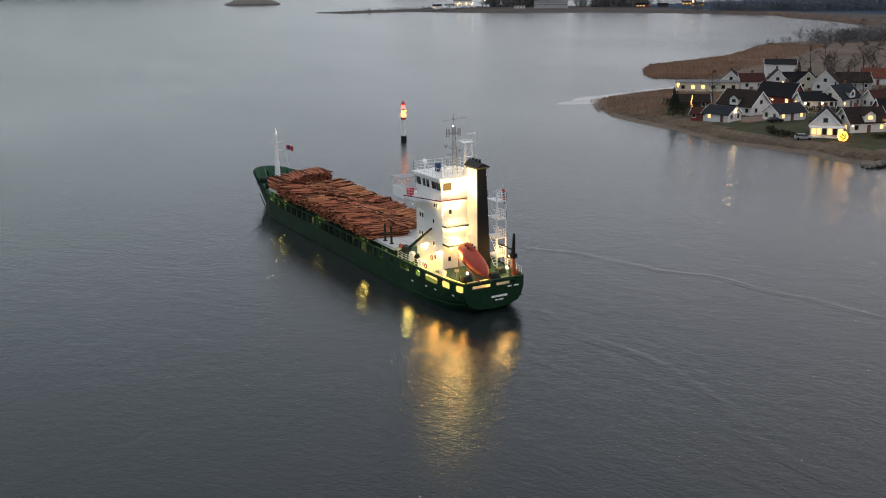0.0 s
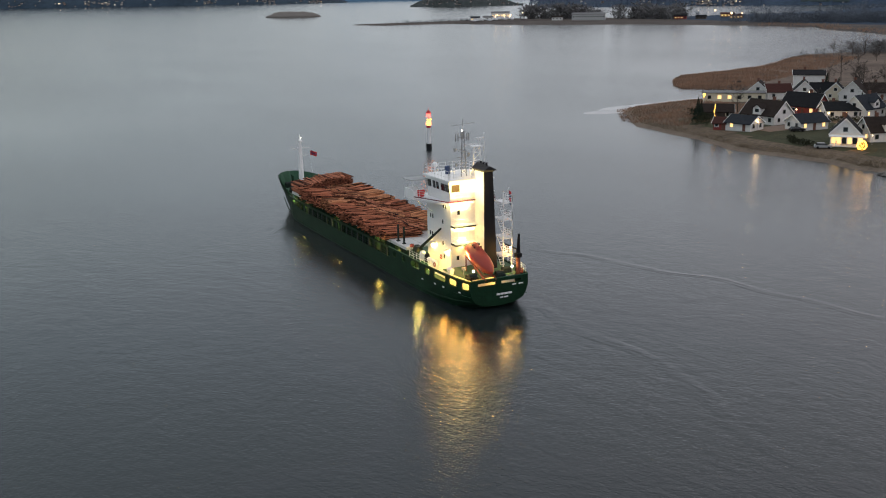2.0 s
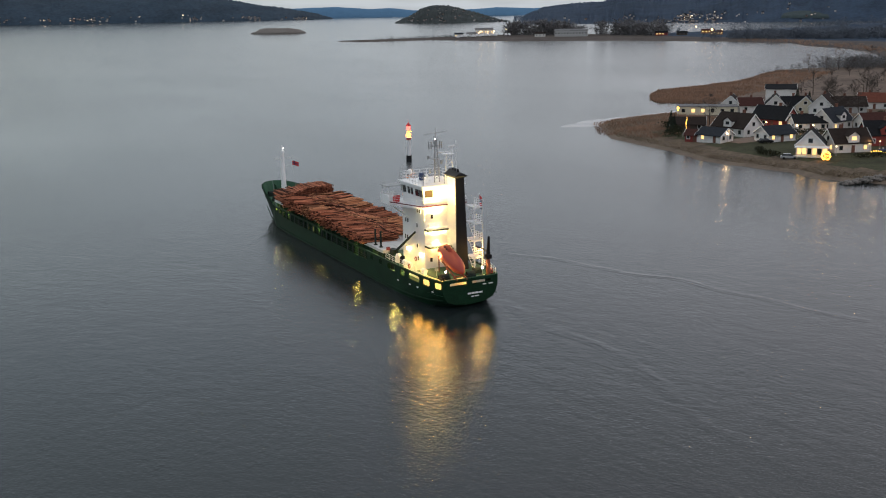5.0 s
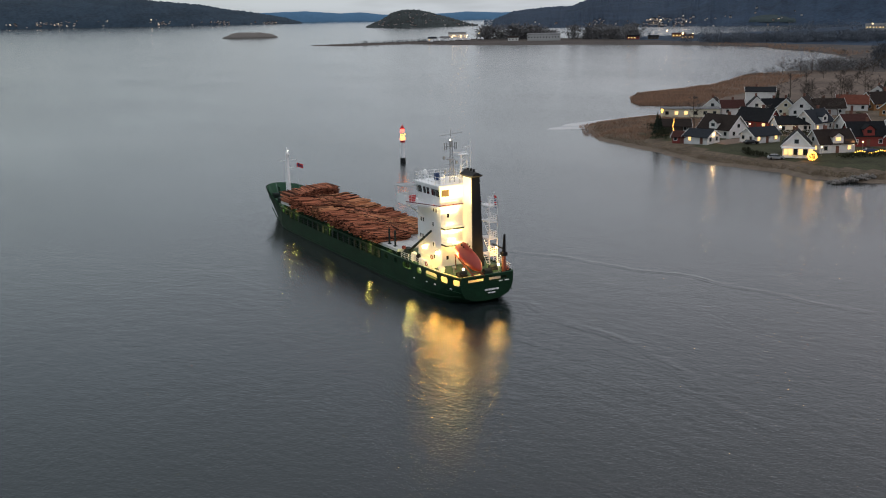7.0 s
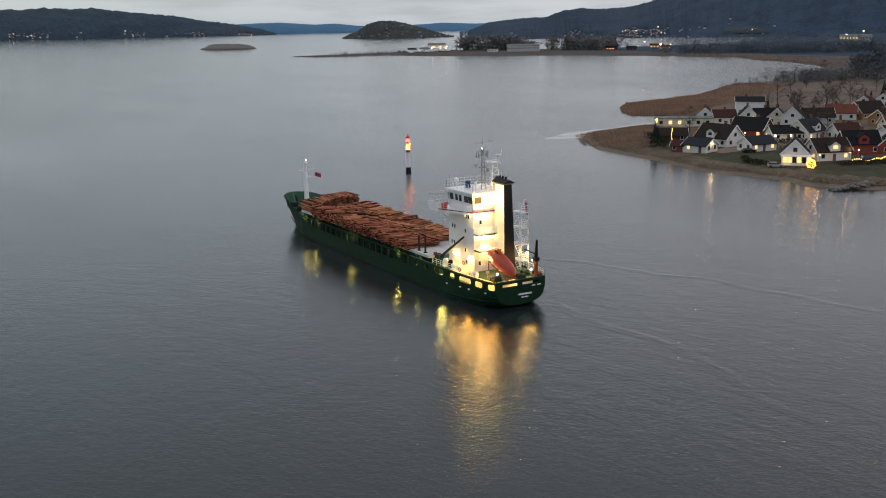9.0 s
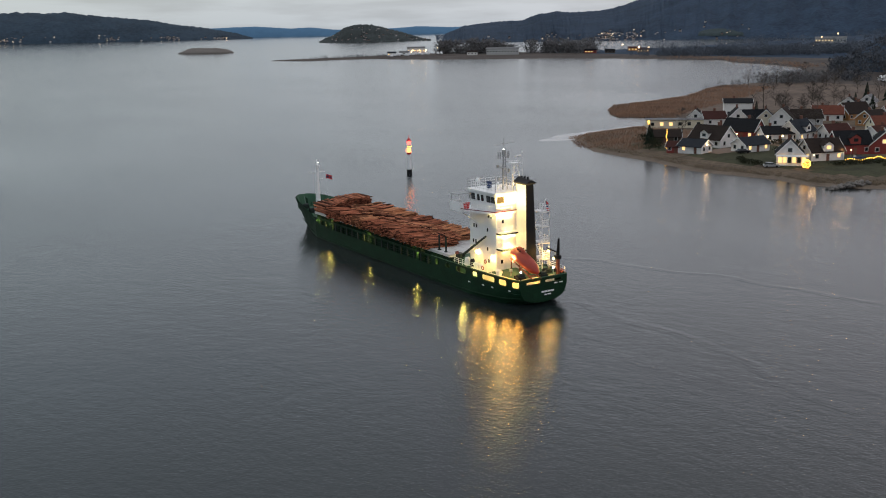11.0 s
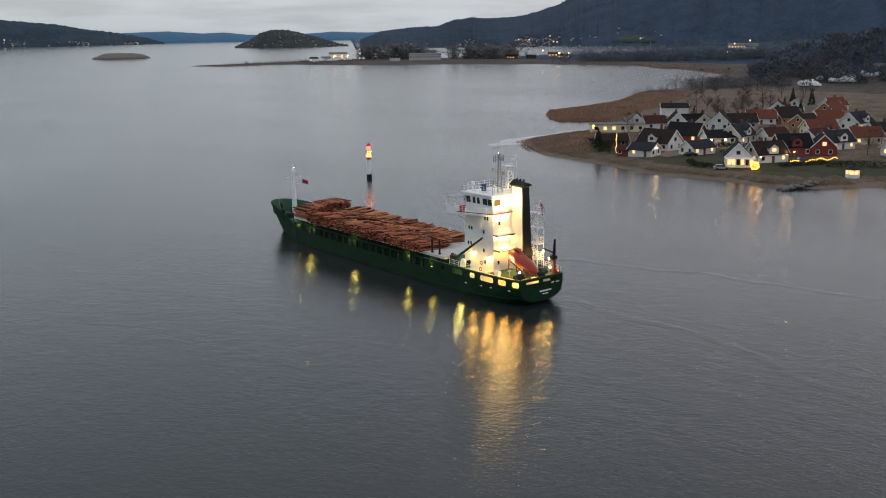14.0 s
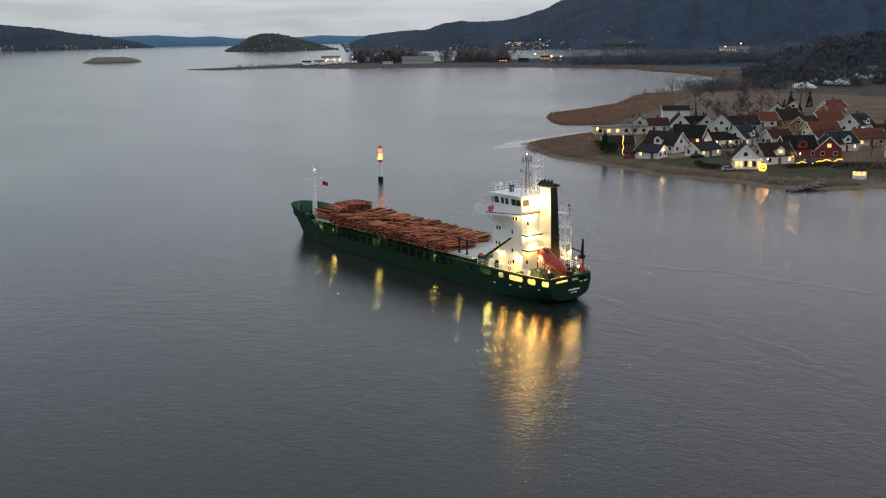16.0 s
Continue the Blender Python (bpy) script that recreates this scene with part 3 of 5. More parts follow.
# ---- bridge ----
bridge = part("bridge", Shape().prism([(-5.8, 14.6), (-5.8, 17.4), (5.8, 17.4), (5.8, 14.6), (3.9, 8.2), (-3.4, 8.2)], 15.1, 15.35), M["ship_white"], ship, "white wheelhouse with open wings")
wheel = Shape()
wheel.loft([[(-3.05, 8.5, 15.35), (3.3, 8.5, 15.35), (3.3, 15.6, 15.35), (-3.05, 15.6, 15.35)], [(-3.05, 8.5, 16.55), (3.3, 8.5, 16.55), (3.3, 15.6, 16.55), (-3.05, 15.6, 16.55)],
            [(-3.25, 8.35, 18.3), (3.5, 8.35, 18.3), (3.5, 16.1, 18.3), (-3.25, 16.1, 18.3)]])
part("wheelhouse", wheel, M["ship_white"], bridge)
part("bridge_roof", Shape().box((0.1, 12.2, 18.4), (7.2, 8.2, 0.2)), M["ship_white"], bridge)
for y, w in ((9.15, 0.95), (10.4, 0.95), (12.1, 0.55), (13.2, 0.55), (14.7, 0.9)):
    for side, x in ((-1, -3.2), (1, 3.45)):
        sh = Shape().box((x, y, 17.35), (0.12, w, 1.0), m=Matrix.Rotation(side * 0.11, 3, "Y"))
        part("bridge_window", sh, M["glass_dark"], bridge)
M["lit_glass"] = mat("lamplit_glass", (0.10, 0.07, 0.035), 0.12, glow=0.2)
for x, m in ((-2.25, "lit_glass"), (2.4, "glass_dark")):
    part("bridge_window", Shape().box((x, 8.43, 17.35), (1.25, 0.12, 1.0)), M[m], bridge)
for i in range(6):
    part("bridge_window", Shape().box((-2.6 + i * 1.07, 15.95, 17.35), (0.9, 0.3, 1.0)), M["glass_dark"], bridge)
for side in (-1, 1):
    sh = Shape()  # solid wing end with a rounded foot
    x = side * 5.8
    sh.prism([(14.5, 15.1), (17.5, 15.1), (17.5, 16.5), (14.9, 16.5), (14.5, 16.1)], x - 0.06, x + 0.06, "x")
    sh.box((side * 4.8, 17.45, 15.8), (2.0, 0.1, 1.3))
    sh.box((side * 5.0, 14.5, 15.8), (1.7, 0.1, 1.4))
    part("wing_bulwark", sh, M["ship_white"], bridge)
    part("wing_canopy", Shape().box((side * 4.7, 16.1, 17.85), (2.9, 2.6, 0.08)), M["grey_steel"], bridge)
    sh = Shape()
    for y in (15.0, 17.3):
        sh.tube((side * 5.7, y, 16.5), (side * 5.7, y, 17.85), 0.04, n=5)
    sh.tube((side * 5.4, 15.4, 15.1), (side * 3.0, 13.5, 13.0), 0.09, n=5)
    part("wing_stay", sh, M["ship_white"], bridge)
railing("bridge_rail", [(-5.75, 14.6, 15.35), (-3.4, 8.25, 15.35), (-0.2, 8.25, 15.35)], bridge, 1.1, 1.1)
railing("bridge_rail", [(5.75, 14.6, 15.35), (3.9, 8.25, 15.35), (2.6, 8.25, 15.35)], bridge, 1.1, 1.1)
sh = Shape()  # dark red stripe round the bridge deck's edge
for a, b in (((-5.84, 14.6), (-3.44, 8.16)), ((-3.44, 8.16), (3.9, 8.16)), ((3.94, 8.16), (5.84, 14.6))):
    d = Vector((b[0] - a[0], b[1] - a[1], 0))
    sh.box(((a[0] + b[0]) / 2, (a[1] + b[1]) / 2, 15.55), (d.length, 0.05, 0.13), rz=math.degrees(math.atan2(d.y, d.x)))
part("stripe", sh, M["stripe_red"], bridge, "dark red stripe")
part("emblem", Shape().prism([(-5.3, 16.45), (-4.1, 16.45), (-4.2, 15.5), (-4.7, 15.15), (-5.2, 15.5)], 14.38, 14.43, "y"), M["red"], bridge, "red emblem on the wing")

# roof deck: rails, locker, domes, masts
railing("roof_rail", [(-3.3, 8.4, 18.5), (-3.3, 16.0, 18.5), (3.5, 16.0, 18.5), (3.5, 8.4, 18.5), (-3.3, 8.4, 18.5)], bridge, 1.3, 1.1)
part("locker", Shape().box((-0.8, 13.6, 19.1), (0.6, 0.6, 1.1)), M["blue"], bridge, "dark blue covered instrument")
for x, y, r in ((-2.2, 14.8, 0.42), (-1.9, 9.6, 0.25)):
    sh = Shape().tube((x, y, 18.5), (x, y, 19.6), 0.06)
    sh.loft([[(x + r * math.sin(p) * math.cos(a), y + r * math.sin(p) * math.sin(a), 19.8 - r * math.cos(p)) for a in [i * math.pi / 4 for i in range(8)]] for p in (0.15, 0.7, 1.3, 2.0, 2.6, 3.0)])
    part("antenna_dome", sh, M["ship_white"], bridge)
sh = Shape()
for dx, dy in ((-0.28, -0.2), (0.28, -0.2), (0, 0.3)):  # three legs, laced
    sh.tube((0.3 + dx * 1.5, 11 + dy * 1.5, 18.4), (0.3 + dx * 0.6, 11 + dy * 0.6, 24.3), 0.085, 0.06, n=5)
for k in range(9):
    z, w = 18.9 + 0.6 * k, 0.40 - 0.027 * k
    sh.tube((0.3 - w, 10.75, z), (0.3 + w, 10.75, z + 0.55), 0.035, n=4)
    sh.tube((0.3 + w, 10.75, z), (0.3 - w * 0.2, 11.3, z + 0.55), 0.035, n=4)
sh.box((0.3, 11, 22.0), (1.1, 0.8, 0.1)).box((0.3, 11, 23.9), (0.9, 0.6, 0.08)).box((0.3, 11, 24.5), (0.45, 0.4, 0.8))
sh.tube((0.3, 11, 24.3), (0.3, 11, 26.6), 0.08, 0.04)
sh.tube((-1.5, 11, 25.7), (2.3, 11, 26.0), 0.04)
sh.tube((-0.9, 11, 24.0), (1.4, 11, 24.0), 0.05).tube((-0.8, 11, 21.2), (1.3, 11, 21.2), 0.04)
for x in (-0.8, -0.4, 1.0, 1.3):
    sh.tube((x, 11, 23.5), (x, 11, 24.6), 0.09)
for x, z in ((-0.95, 22.3), (-0.75, 20.2), (1.25, 21.5)):
    sh.box((x, 11, z), (0.26, 0.26, 0.5)).tube((x, 11, z), (0.3, 11, z), 0.04, n=4)
part("signal_mast", sh, M["mast_grey"], bridge, "pale grey signal mast with lamps and aerials")
for x, y, h in ((-2.9, 8.8, 2.6), (3.2, 15.5, 3.2), (-3.0, 15.6, 2.2), (1.0, 8.7, 1.9)):
    part("whip_aerial", Shape().tube((x, y, 18.5), (x, y, 18.5 + h), 0.028, n=4), M["mast_grey"], bridge)
sh = Shape()
for x, y in ((1.5, 10.2), (3.0, 10.2), (2.2, 11.6)):
    sh.tube((x, y, 18.5), (2.2 + (x - 2.2) * 0.55, 10.7 + (y - 10.7) * 0.5, 22.6), 0.12, n=5)
for z in (19.6, 20.7, 21.8):
    f = 1 - (z - 18.5) / 4.1 * 0.45
    sh.tube((2.2 - 0.7 * f, 10.4, z), (2.2 + 0.8 * f, 10.4, z), 0.07, n=4)
    sh.tube((2.2 - 0.7 * f, 10.4, z), (2.2, 11.4, z), 0.07, n=4)
    sh.tube((2.2 - 0.7 * f, 10.4, z), (2.2 + 0.75 * f, 10.4, z + 1.0), 0.05, n=4)
sh.box((2.2, 10.7, 22.65), (1.6, 1.2, 0.08))
sh.tube((2.9, 10.7, 22.6), (2.9, 10.7, 23.7), 0.08)
sh.box((2.9, 10.7, 23.75), (2.0, 0.16, 0.14), rz=25)
sh.box((1.7, 10.7, 22.95), (2.4, 0.16, 0.14), rz=-8)
sh.tube((3.3, 10.2, 18.4), (3.3, 10.2, 24.6), 0.03, n=4)
part("radar_mast", sh, M["ship_white"], bridge, "white lattice radar mast with scanners")

# ---- funnel ----
def block(a, b):
    """Between two upright-axis rectangles (x0, x1, y0, y1, z)."""
    ring = lambda r: [(r[0], r[2], r[4]), (r[1], r[2], r[4]), (r[1], r[3], r[4]), (r[0], r[3], r[4])]
    return Shape().loft([ring(a), ring(b)])


funnel = part("funnel", block((0.6, 2.6, 5.3, 8.45, 4.0), (0.8, 2.1, 5.75, 8.35, 19.9)), M["ship_white"], ship, "tall funnel, white sides and black after face")
part("after_face", block((0.58, 2.63, 5.2, 5.42, 4.0), (0.79, 2.12, 5.65, 5.85, 19.8)), M["black"], funnel, "black painted after face")
sh = block((0.72, 2.2, 5.65, 8.45, 19.75), (0.45, 2.5, 5.2, 8.7, 20.05))
sh.loft([[(0.45, 5.2, 20.06), (2.5, 5.2, 20.06), (2.5, 8.7, 20.06), (0.45, 8.7, 20.06)], [(1.3, 5.3, 20.5), (1.65, 5.3, 20.5), (1.65, 8.6, 20.8), (1.3, 8.6, 20.8)]])
for y in (6.2, 7.0, 7.8):
    sh.tube((1.45, y, 20.3), (1.45, y, 21.0), 0.17, n=8)
part("funnel_cap", sh, M["black"], funnel, "soot-black funnel cap with exhaust pipes")

# starboard ladder tower
tower = Shape()
for x, y in ((3.5, 5.2), (4.9, 5.2), (4.9, 7.6)):
    tower.tube((x, y, 4.0), (x, y, 16.2), 0.09, n=5)
for z in (7.6, 10.2, 12.8, 15.2):
    tower.box((4.2, 6.4, z), (1.5, 2.6, 0.16))
for z0 in (5.0, 7.6, 10.2, 12.8):
    for x in (3.7, 4.3):
        tower.tube((x, 5.3, z0), (x, 7.4, z0 + 2.6), 0.04, n=4)
    for k in range(8):
        tower.box((4.0, 5.3 + 2.1 * (k + 0.5) / 8, z0 + 2.6 * (k + 0.5) / 8), (0.6, 0.2, 0.04))
part("ladder_tower", tower, M["ship_white"], ship, "white steel stair landings")
for z in (7.65, 10.25, 12.85, 15.25):
    railing("landing_rail", [(3.5, 5.15, z), (4.95, 5.15, z), (4.95, 7.7, z)], ship, 1.0, 0.7, r=0.05)

# ---- foremast ----
foremast = part("foremast", Shape().tube((0, 80, 5.5), (0, 80, 15.6), 0.62, 0.26, n=12).tube((0, 80, 15.6), (0, 80, 16.6), 0.07, 0.05), M["ship_white"], ship, "white tapered foremast with yard", smooth=False)
sh = Shape().tube((-1.6, 80, 13.9), (1.9, 80, 13.9), 0.05)
part("yard", sh, M["ship_white"], foremast)
part("lower_spar", Shape().tube((0, 79.6, 12.4), (1.2, 79.6, 12.4), 0.04), M["ship_white"], foremast)
part("lamp_bracket", Shape().box((0, 79.5, 15.3), (0.5, 0.6, 0.3)), M["ship_white"], foremast)
flag = Shape()
cols = 8
for i in range(cols):
    a, b = i / cols, (i + 1) / cols
    za, zb = 13.2 - 0.25 * a + 0.08 * math.sin(6 * a), 13.2 - 0.25 * b + 0.08 * math.sin(6 * b)
    xa, xb = 2.0 + 1.25 * a, 2.0 + 1.25 * b
    ya, yb = 79.8 - 0.5 * a + 0.12 * math.sin(7 * a), 79.8 - 0.5 * b + 0.12 * math.sin(7 * b)
    for k in range(5):
        blue = k == 2 or i in (2,)
        flag.face([(xa, ya, za - 0.18 * k), (xb, yb, zb - 0.18 * k), (xb, yb, zb - 0.18 * (k + 1)), (xa, ya, za - 0.18 * (k + 1))], 1 if blue else 0)
flag_ob = part("flag", flag, [M["red"], M["blue"]], foremast, "red flag with a dark cross")
flag_ob.modifiers.new("thickness", "SOLIDIFY").thickness = 0.02
sh = Shape().tube((1.95, 79.8, 12.2), (1.9, 80, 13.9), 0.012, n=4).tube((1.95, 79.8, 12.2), (2.4, 79.5, 7.2), 0.012, n=4)
part("halyard", sh, M["grey_steel"], foremast)
# winches and bitts on the forecastle
for x, y in ((-1.7, 83.2), (1.7, 83.2), (-2.6, 77.5), (2.6, 77.5)):
    sh = Shape().tube((x - 0.7, y, 6.25), (x + 0.7, y, 6.25), 0.45, n=10).box((x, y, 5.85), (1.6, 1.0, 0.5))
    part("winch", sh, M["steel"], ship)
railing("forecastle_rail", [(-5.2, 71.2, 5.6), (-5.0, 71.2, 5.6)], ship, material=M["steel"])

# ---- aft deck gear ----
railing("poop_rail", [(-5.35, 6.6, 6.22), (-5.55, 12, 6.22), (-5.55, 17, 6.22)], ship, 0.95, 1.2)
railing("poop_rail", [(4.3, 0.4, 6.2), (4.9, 3, 6.2), (5.3, 7, 6.2)], ship, 1.0, 0.9)
# raised after deck, on which the house and the boat stand
sh = Shape()
sh.loft([[(-half_beam(y) + 0.9, y, 6.1), (half_beam(y) - 0.3, y, 6.1)] for y in (1.3, 3, 6.5, 8.4)], closed=False, caps=False)
part("boat_deck", sh, M["deck_green"], ship)
boom = Shape()
boom.tube((-3.7, 18.2, 6.6), (-3.4, 10.9, 11.3), 0.24, 0.16, n=6)
boom.tube((-3.7, 18.4, 4.0), (-3.7, 18.4, 7.4), 0.4, 0.32, n=8)
boom.box((-3.7, 18.0, 7.0), (0.9, 1.4, 0.7))
part("stores_crane", boom, M["steel"], ship, "dark green stores crane with lowered jib")
sh = Shape().tube((3.6, 1.3, 6.0), (3.6, 1.3, 8.6), 0.34, 0.3, n=8, slot=1).tube((3.6, 1.3, 8.6), (3.6, 1.1, 11.7), 0.32, 0.16, n=6).box((3.6, 1.3, 8.7), (0.8, 0.8, 0.6)).tube((3.6, 1.2, 9.4), (2.2, 2.4, 10.2), 0.12, n=5)
part("stern_crane", sh, [M["black"], M["rust"]], ship, "stern crane, red base and black jib")
for x, y in ((-4.4, 23.4), (-4.4, 21.3), (4.6, 23.4)):
    part("stanchion", Shape().box((x, y, 8.3), (0.24, 0.24, 2.7)).box((x, y, 7.1), (0.5, 0.5, 0.12)), M["steel"], ship)
sh = Shape().tube((-5.4, 16.4, 6.2), (-5.4, 16.4, 8.3), 0.03, n=5)
part("lamp_post", sh, M["steel"], ship)
part("flag_plate", Shape().box((-5.4, 16.35, 7.95), (0.6, 0.05, 0.5), rz=-20), M["stripe_red"], ship, "small red board")
for y, r in ((14.6, 0.55), (13.2, 0.45)):
    sh = Shape().tube((-4.5, y, 6.1), (-4.5, y, 7.0), r, r * 0.9, n=10).tube((-4.5, y, 7.0), (-4.5, y - 0.3, 7.3), r * 0.9, r * 0.5, n=10)
    part("ventilator", sh, M["ship_white"] if y > 14 else M["black"], ship)
for x, y in ((-3.4, 1.6), (0.6, 1.2), (2.4, 2.6)):
    sh = Shape().tube((x - 0.6, y, 6.55), (x + 0.6, y, 6.55), 0.36, n=10).box((x, y, 6.25), (1.5, 0.8, 0.35))
    part("winch", sh, M["steel"], ship)
sh = Shape().tube((4.2, 7.9, 13.0), (4.9, 6.0, 17.2), 0.04, n=4)
part("ensign_staff", sh, M["ship_white"], ship)
sh = Shape()
for i in range(4):
    sh.face([(4.9 - 0.05 * i, 6.0 - 0.1 * i, 16.8 - 0.45 * i), (5.05 - 0.05 * i, 5.6 - 0.1 * i, 16.6 - 0.45 * i), (5.0 - 0.05 * i, 5.5 - 0.1 * i, 16.1 - 0.45 * i), (4.85 - 0.05 * i, 5.9 - 0.1 * i, 16.35 - 0.45 * i)], i % 2)
ens = part("ensign", sh, [M["red"], M["blue"]], ship, "furled red and blue ensign")
ens.modifiers.new("thickness", "SOLIDIFY").thickness = 0.03

# ---- free-fall lifeboat on its ramp ----
boat = thing("lifeboat", aboard((-1.35, 3.1, 6.1)), "orange enclosed free-fall lifeboat on its stern ramp", "lifeboat")
boat.scale = (SHIP_SIZE,) * 3
AX = Vector((0, -0.925, -0.38))  # bow points aft and down
UPV = Vector((0, -0.38, 0.925))
mid = Vector((0, -0.2, 2.2))


def boat_ring(s, w, up, down):
    c = mid + AX * s
    ring = []
    for i in range(12):
        a = 2 * math.pi * i / 12
        h = math.sin(a)
        ring.append(c + Vector((w * math.cos(a), 0, 0)) + UPV * (h * (up if h > 0 else down)))
    return ring


sh = Shape().loft([boat_ring(*r) for r in ((-3.2, 0.6, 0.5, 0.4), (-3.0, 1.05, 0.85, 0.75), (-1.6, 1.25, 1.0, 0.95), (0.6, 1.25, 0.95, 0.9), (2.0, 1.0, 0.8, 0.75), (2.9, 0.55, 0.5, 0.4), (3.3, 0.12, 0.15, 0.12))])
part("boat_hull", sh, M["orange"], boat, smooth=True)
part("cockpit", Shape().loft([boat_ring(*r) for r in ((-2.6, 0.55, 1.25, 0.1), (-2.0, 0.6, 1.5, 0.1), (-1.2, 0.55, 1.45, 0.1), (-0.8, 0.5, 0.9, 0.1))]), M["orange"], boat)
for s in (-2.0, -1.4):
    for side in (-1, 1):
        part("porthole", Shape().box(mid + AX * s + UPV * 1.15 + Vector((side * 0.52, 0, 0)), (0.06, 0.3, 0.25)), M["glass_dark"], boat)
sh = Shape()
for side in (-1, 1):
    sh.tube(mid + AX * -2.8 - UPV * 1.0 + Vector((side * 0.8, 0, 0)), mid + AX * 3.4 - UPV * 1.0 + Vector((side * 0.8, 0, 0)), 0.12, n=6)
for s in (-2.6, 0.0, 2.4):
    p = mid + AX * s - UPV * 1.0
    for side in (-1, 1):
        sh.tube((side * 0.8, p.y, p.z), (side * 0.8, p.y, 0.02), 0.1, n=5)
    sh.tube(p + Vector((-0.8, 0, 0)), p + Vector((0.8, 0, 0)), 0.09, n=5)
part("launch_ramp", sh, M["rust"], boat, "red-brown steel launching ramp")

# liferaft canisters, life rings and small deck gear
for y in (10.2, 11.6, 5.4):
    sh = Shape().tube((-4.75, y - 0.55, 6.75), (-4.75, y + 0.55, 6.75), 0.32, n=10).box((-4.75, y, 6.35), (0.5, 0.9, 0.3))
    part("liferaft_canister", sh, M["white_paint"], ship, "white liferaft canister in its cradle")
for x, y, z in ((-3.06, 11.6, 7.0), (-5.5, 8.8, 6.8), (3.6, 0.3, 6.75)):
    sh = Shape()
    for i in range(10):
        a, b = 2 * math.pi * i / 10, 2 * math.pi * (i + 1) / 10
        sh.tube((x, y + 0.3 * math.cos(a), z + 0.3 * math.sin(a)), (x, y + 0.3 * math.cos(b), z + 0.3 * math.sin(b)), 0.07, n=5)
    part("life_ring", sh, M["orange"], ship, "orange life ring")
for side in (-1, 1):
    for y in (0.9, 2.0):
        sh = Shape().tube((side * 3.9, y, 6.1), (side * 3.9, y, 6.6), 0.14, n=8).tube((side * 3.9, y + 0.4, 6.1), (side * 3.9, y + 0.4, 6.6), 0.14, n=8)
        part("bitts", sh, M["black"], ship)
# casing under the boat deck, seen lit through the ports
part("poop_casing", Shape().prism([(-3.4, 1.9), (3.4, 1.9), (3.6, 8.5), (-3.6, 8.5)], 4.0, 6.06), M["ship_white"], ship, "white casing under the boat deck")
part("house_front_casing", Shape().box((0, 17.6, 5.4), (7.4, 3.2, 2.8)), M["deck_green"], ship)
# name and port of registry as plain bars, draught marks
for x0, x1, z0, z1 in ((-0.45, 0.1, 3.8, 4.05), (0.18, 0.65, 3.8, 4.05), (0.73, 1.3, 3.8, 4.05), (1.38, 1.95, 3.8, 4.05), (0.1, 0.55, 3.36, 3.52), (0.68, 1.35, 3.36, 3.52), (2.0, 2.6, 4.95, 5.1), (3.0, 3.7, 4.95, 5.1)):
    part("name_bar", Shape().box(((x0 + x1) / 2, 0.15, (z0 + z1) / 2), (x1 - x0, 0.06, z1 - z0)), M["white_paint"], ship)
for y, z in ((2.2, 4.35), (6.2, 4.2), (8.6, 4.1), (12.4, 3.9)):
    part("fender_plate", Shape().box((-half_beam(y) - 0.02, y, z), (0.05, 0.5, 0.16)), M["white_paint"], ship)

# ---- ship's lamps ----
WARM, AMBER, LIME = (1.0, 0.60, 0.15), (1.0, 0.50, 0.075), (1.0, 0.85, 0.22)
M["lamp_warm"] = mat("lamp_warm", (1.0, 0.55, 0.13), 0.4, vary=0.0, glow=115.0)
M["lamp_white"] = mat("lamp_white", (1.0, 0.95, 0.85), 0.4, vary=0.0, glow=9.0)
M["lamp_red"] = mat("lamp_red", (1.0, 0.07, 0.05), 0.4, vary=0.0, glow=6.0)
M["lamp_fire"] = mat("lamp_fire", (1.0, 0.30, 0.05), 0.4, vary=0.0, glow=7.0)
M["lamp_gold"] = mat("lamp_gold", (1.0, 0.50, 0.07), 0.4, vary=0.0, glow=4.5)


def ball(c, r, n=8):
    c = Vector(c)
    return Shape().loft([[c + Vector((r * math.sin(p) * math.cos(a), r * math.sin(p) * math.sin(a), -r * math.cos(p))) for a in [2 * math.pi * i / n for i in range(n)]] for p in (0.2, 0.8, 1.57, 2.35, 2.95)])


def lamp(spot, watts, color, aim=None, angle=100, radius=0.25, name="ship_light"):
    ob = new(name, bpy.data.lights.new(name, "SPOT" if aim else "POINT"))
    place = aboard(spot)
    ob.data.energy, ob.data.color, ob.data.shadow_soft_size = watts, color, radius
    if aim:
        ob.data.spot_size, ob.data.spot_blend = radians(angle), 0.6
        ob.matrix_world = look(place, aboard(aim))
    else:
        ob.location = place
    return ob


def fixture(c, r, material, parent, stand=None, watts=0, color=WARM, off=(0, 0, 0)):
    sh = ball(c, r)
    housing = Shape().box(Vector(c) + Vector((0, 0, r * 1.2)), (r * 1.5, r * 1.5, r * 0.5))
    if stand:
        housing.tube(stand, Vector(c) + Vector((0, 0, r)), 0.05, n=5)
    globe = part("lamp", sh, M[material], parent)
    part("lamp_housing", housing, M["grey_steel"], parent)
    if watts:
        lamp(Vector(c) + Vector(off), watts, color)
    return globe


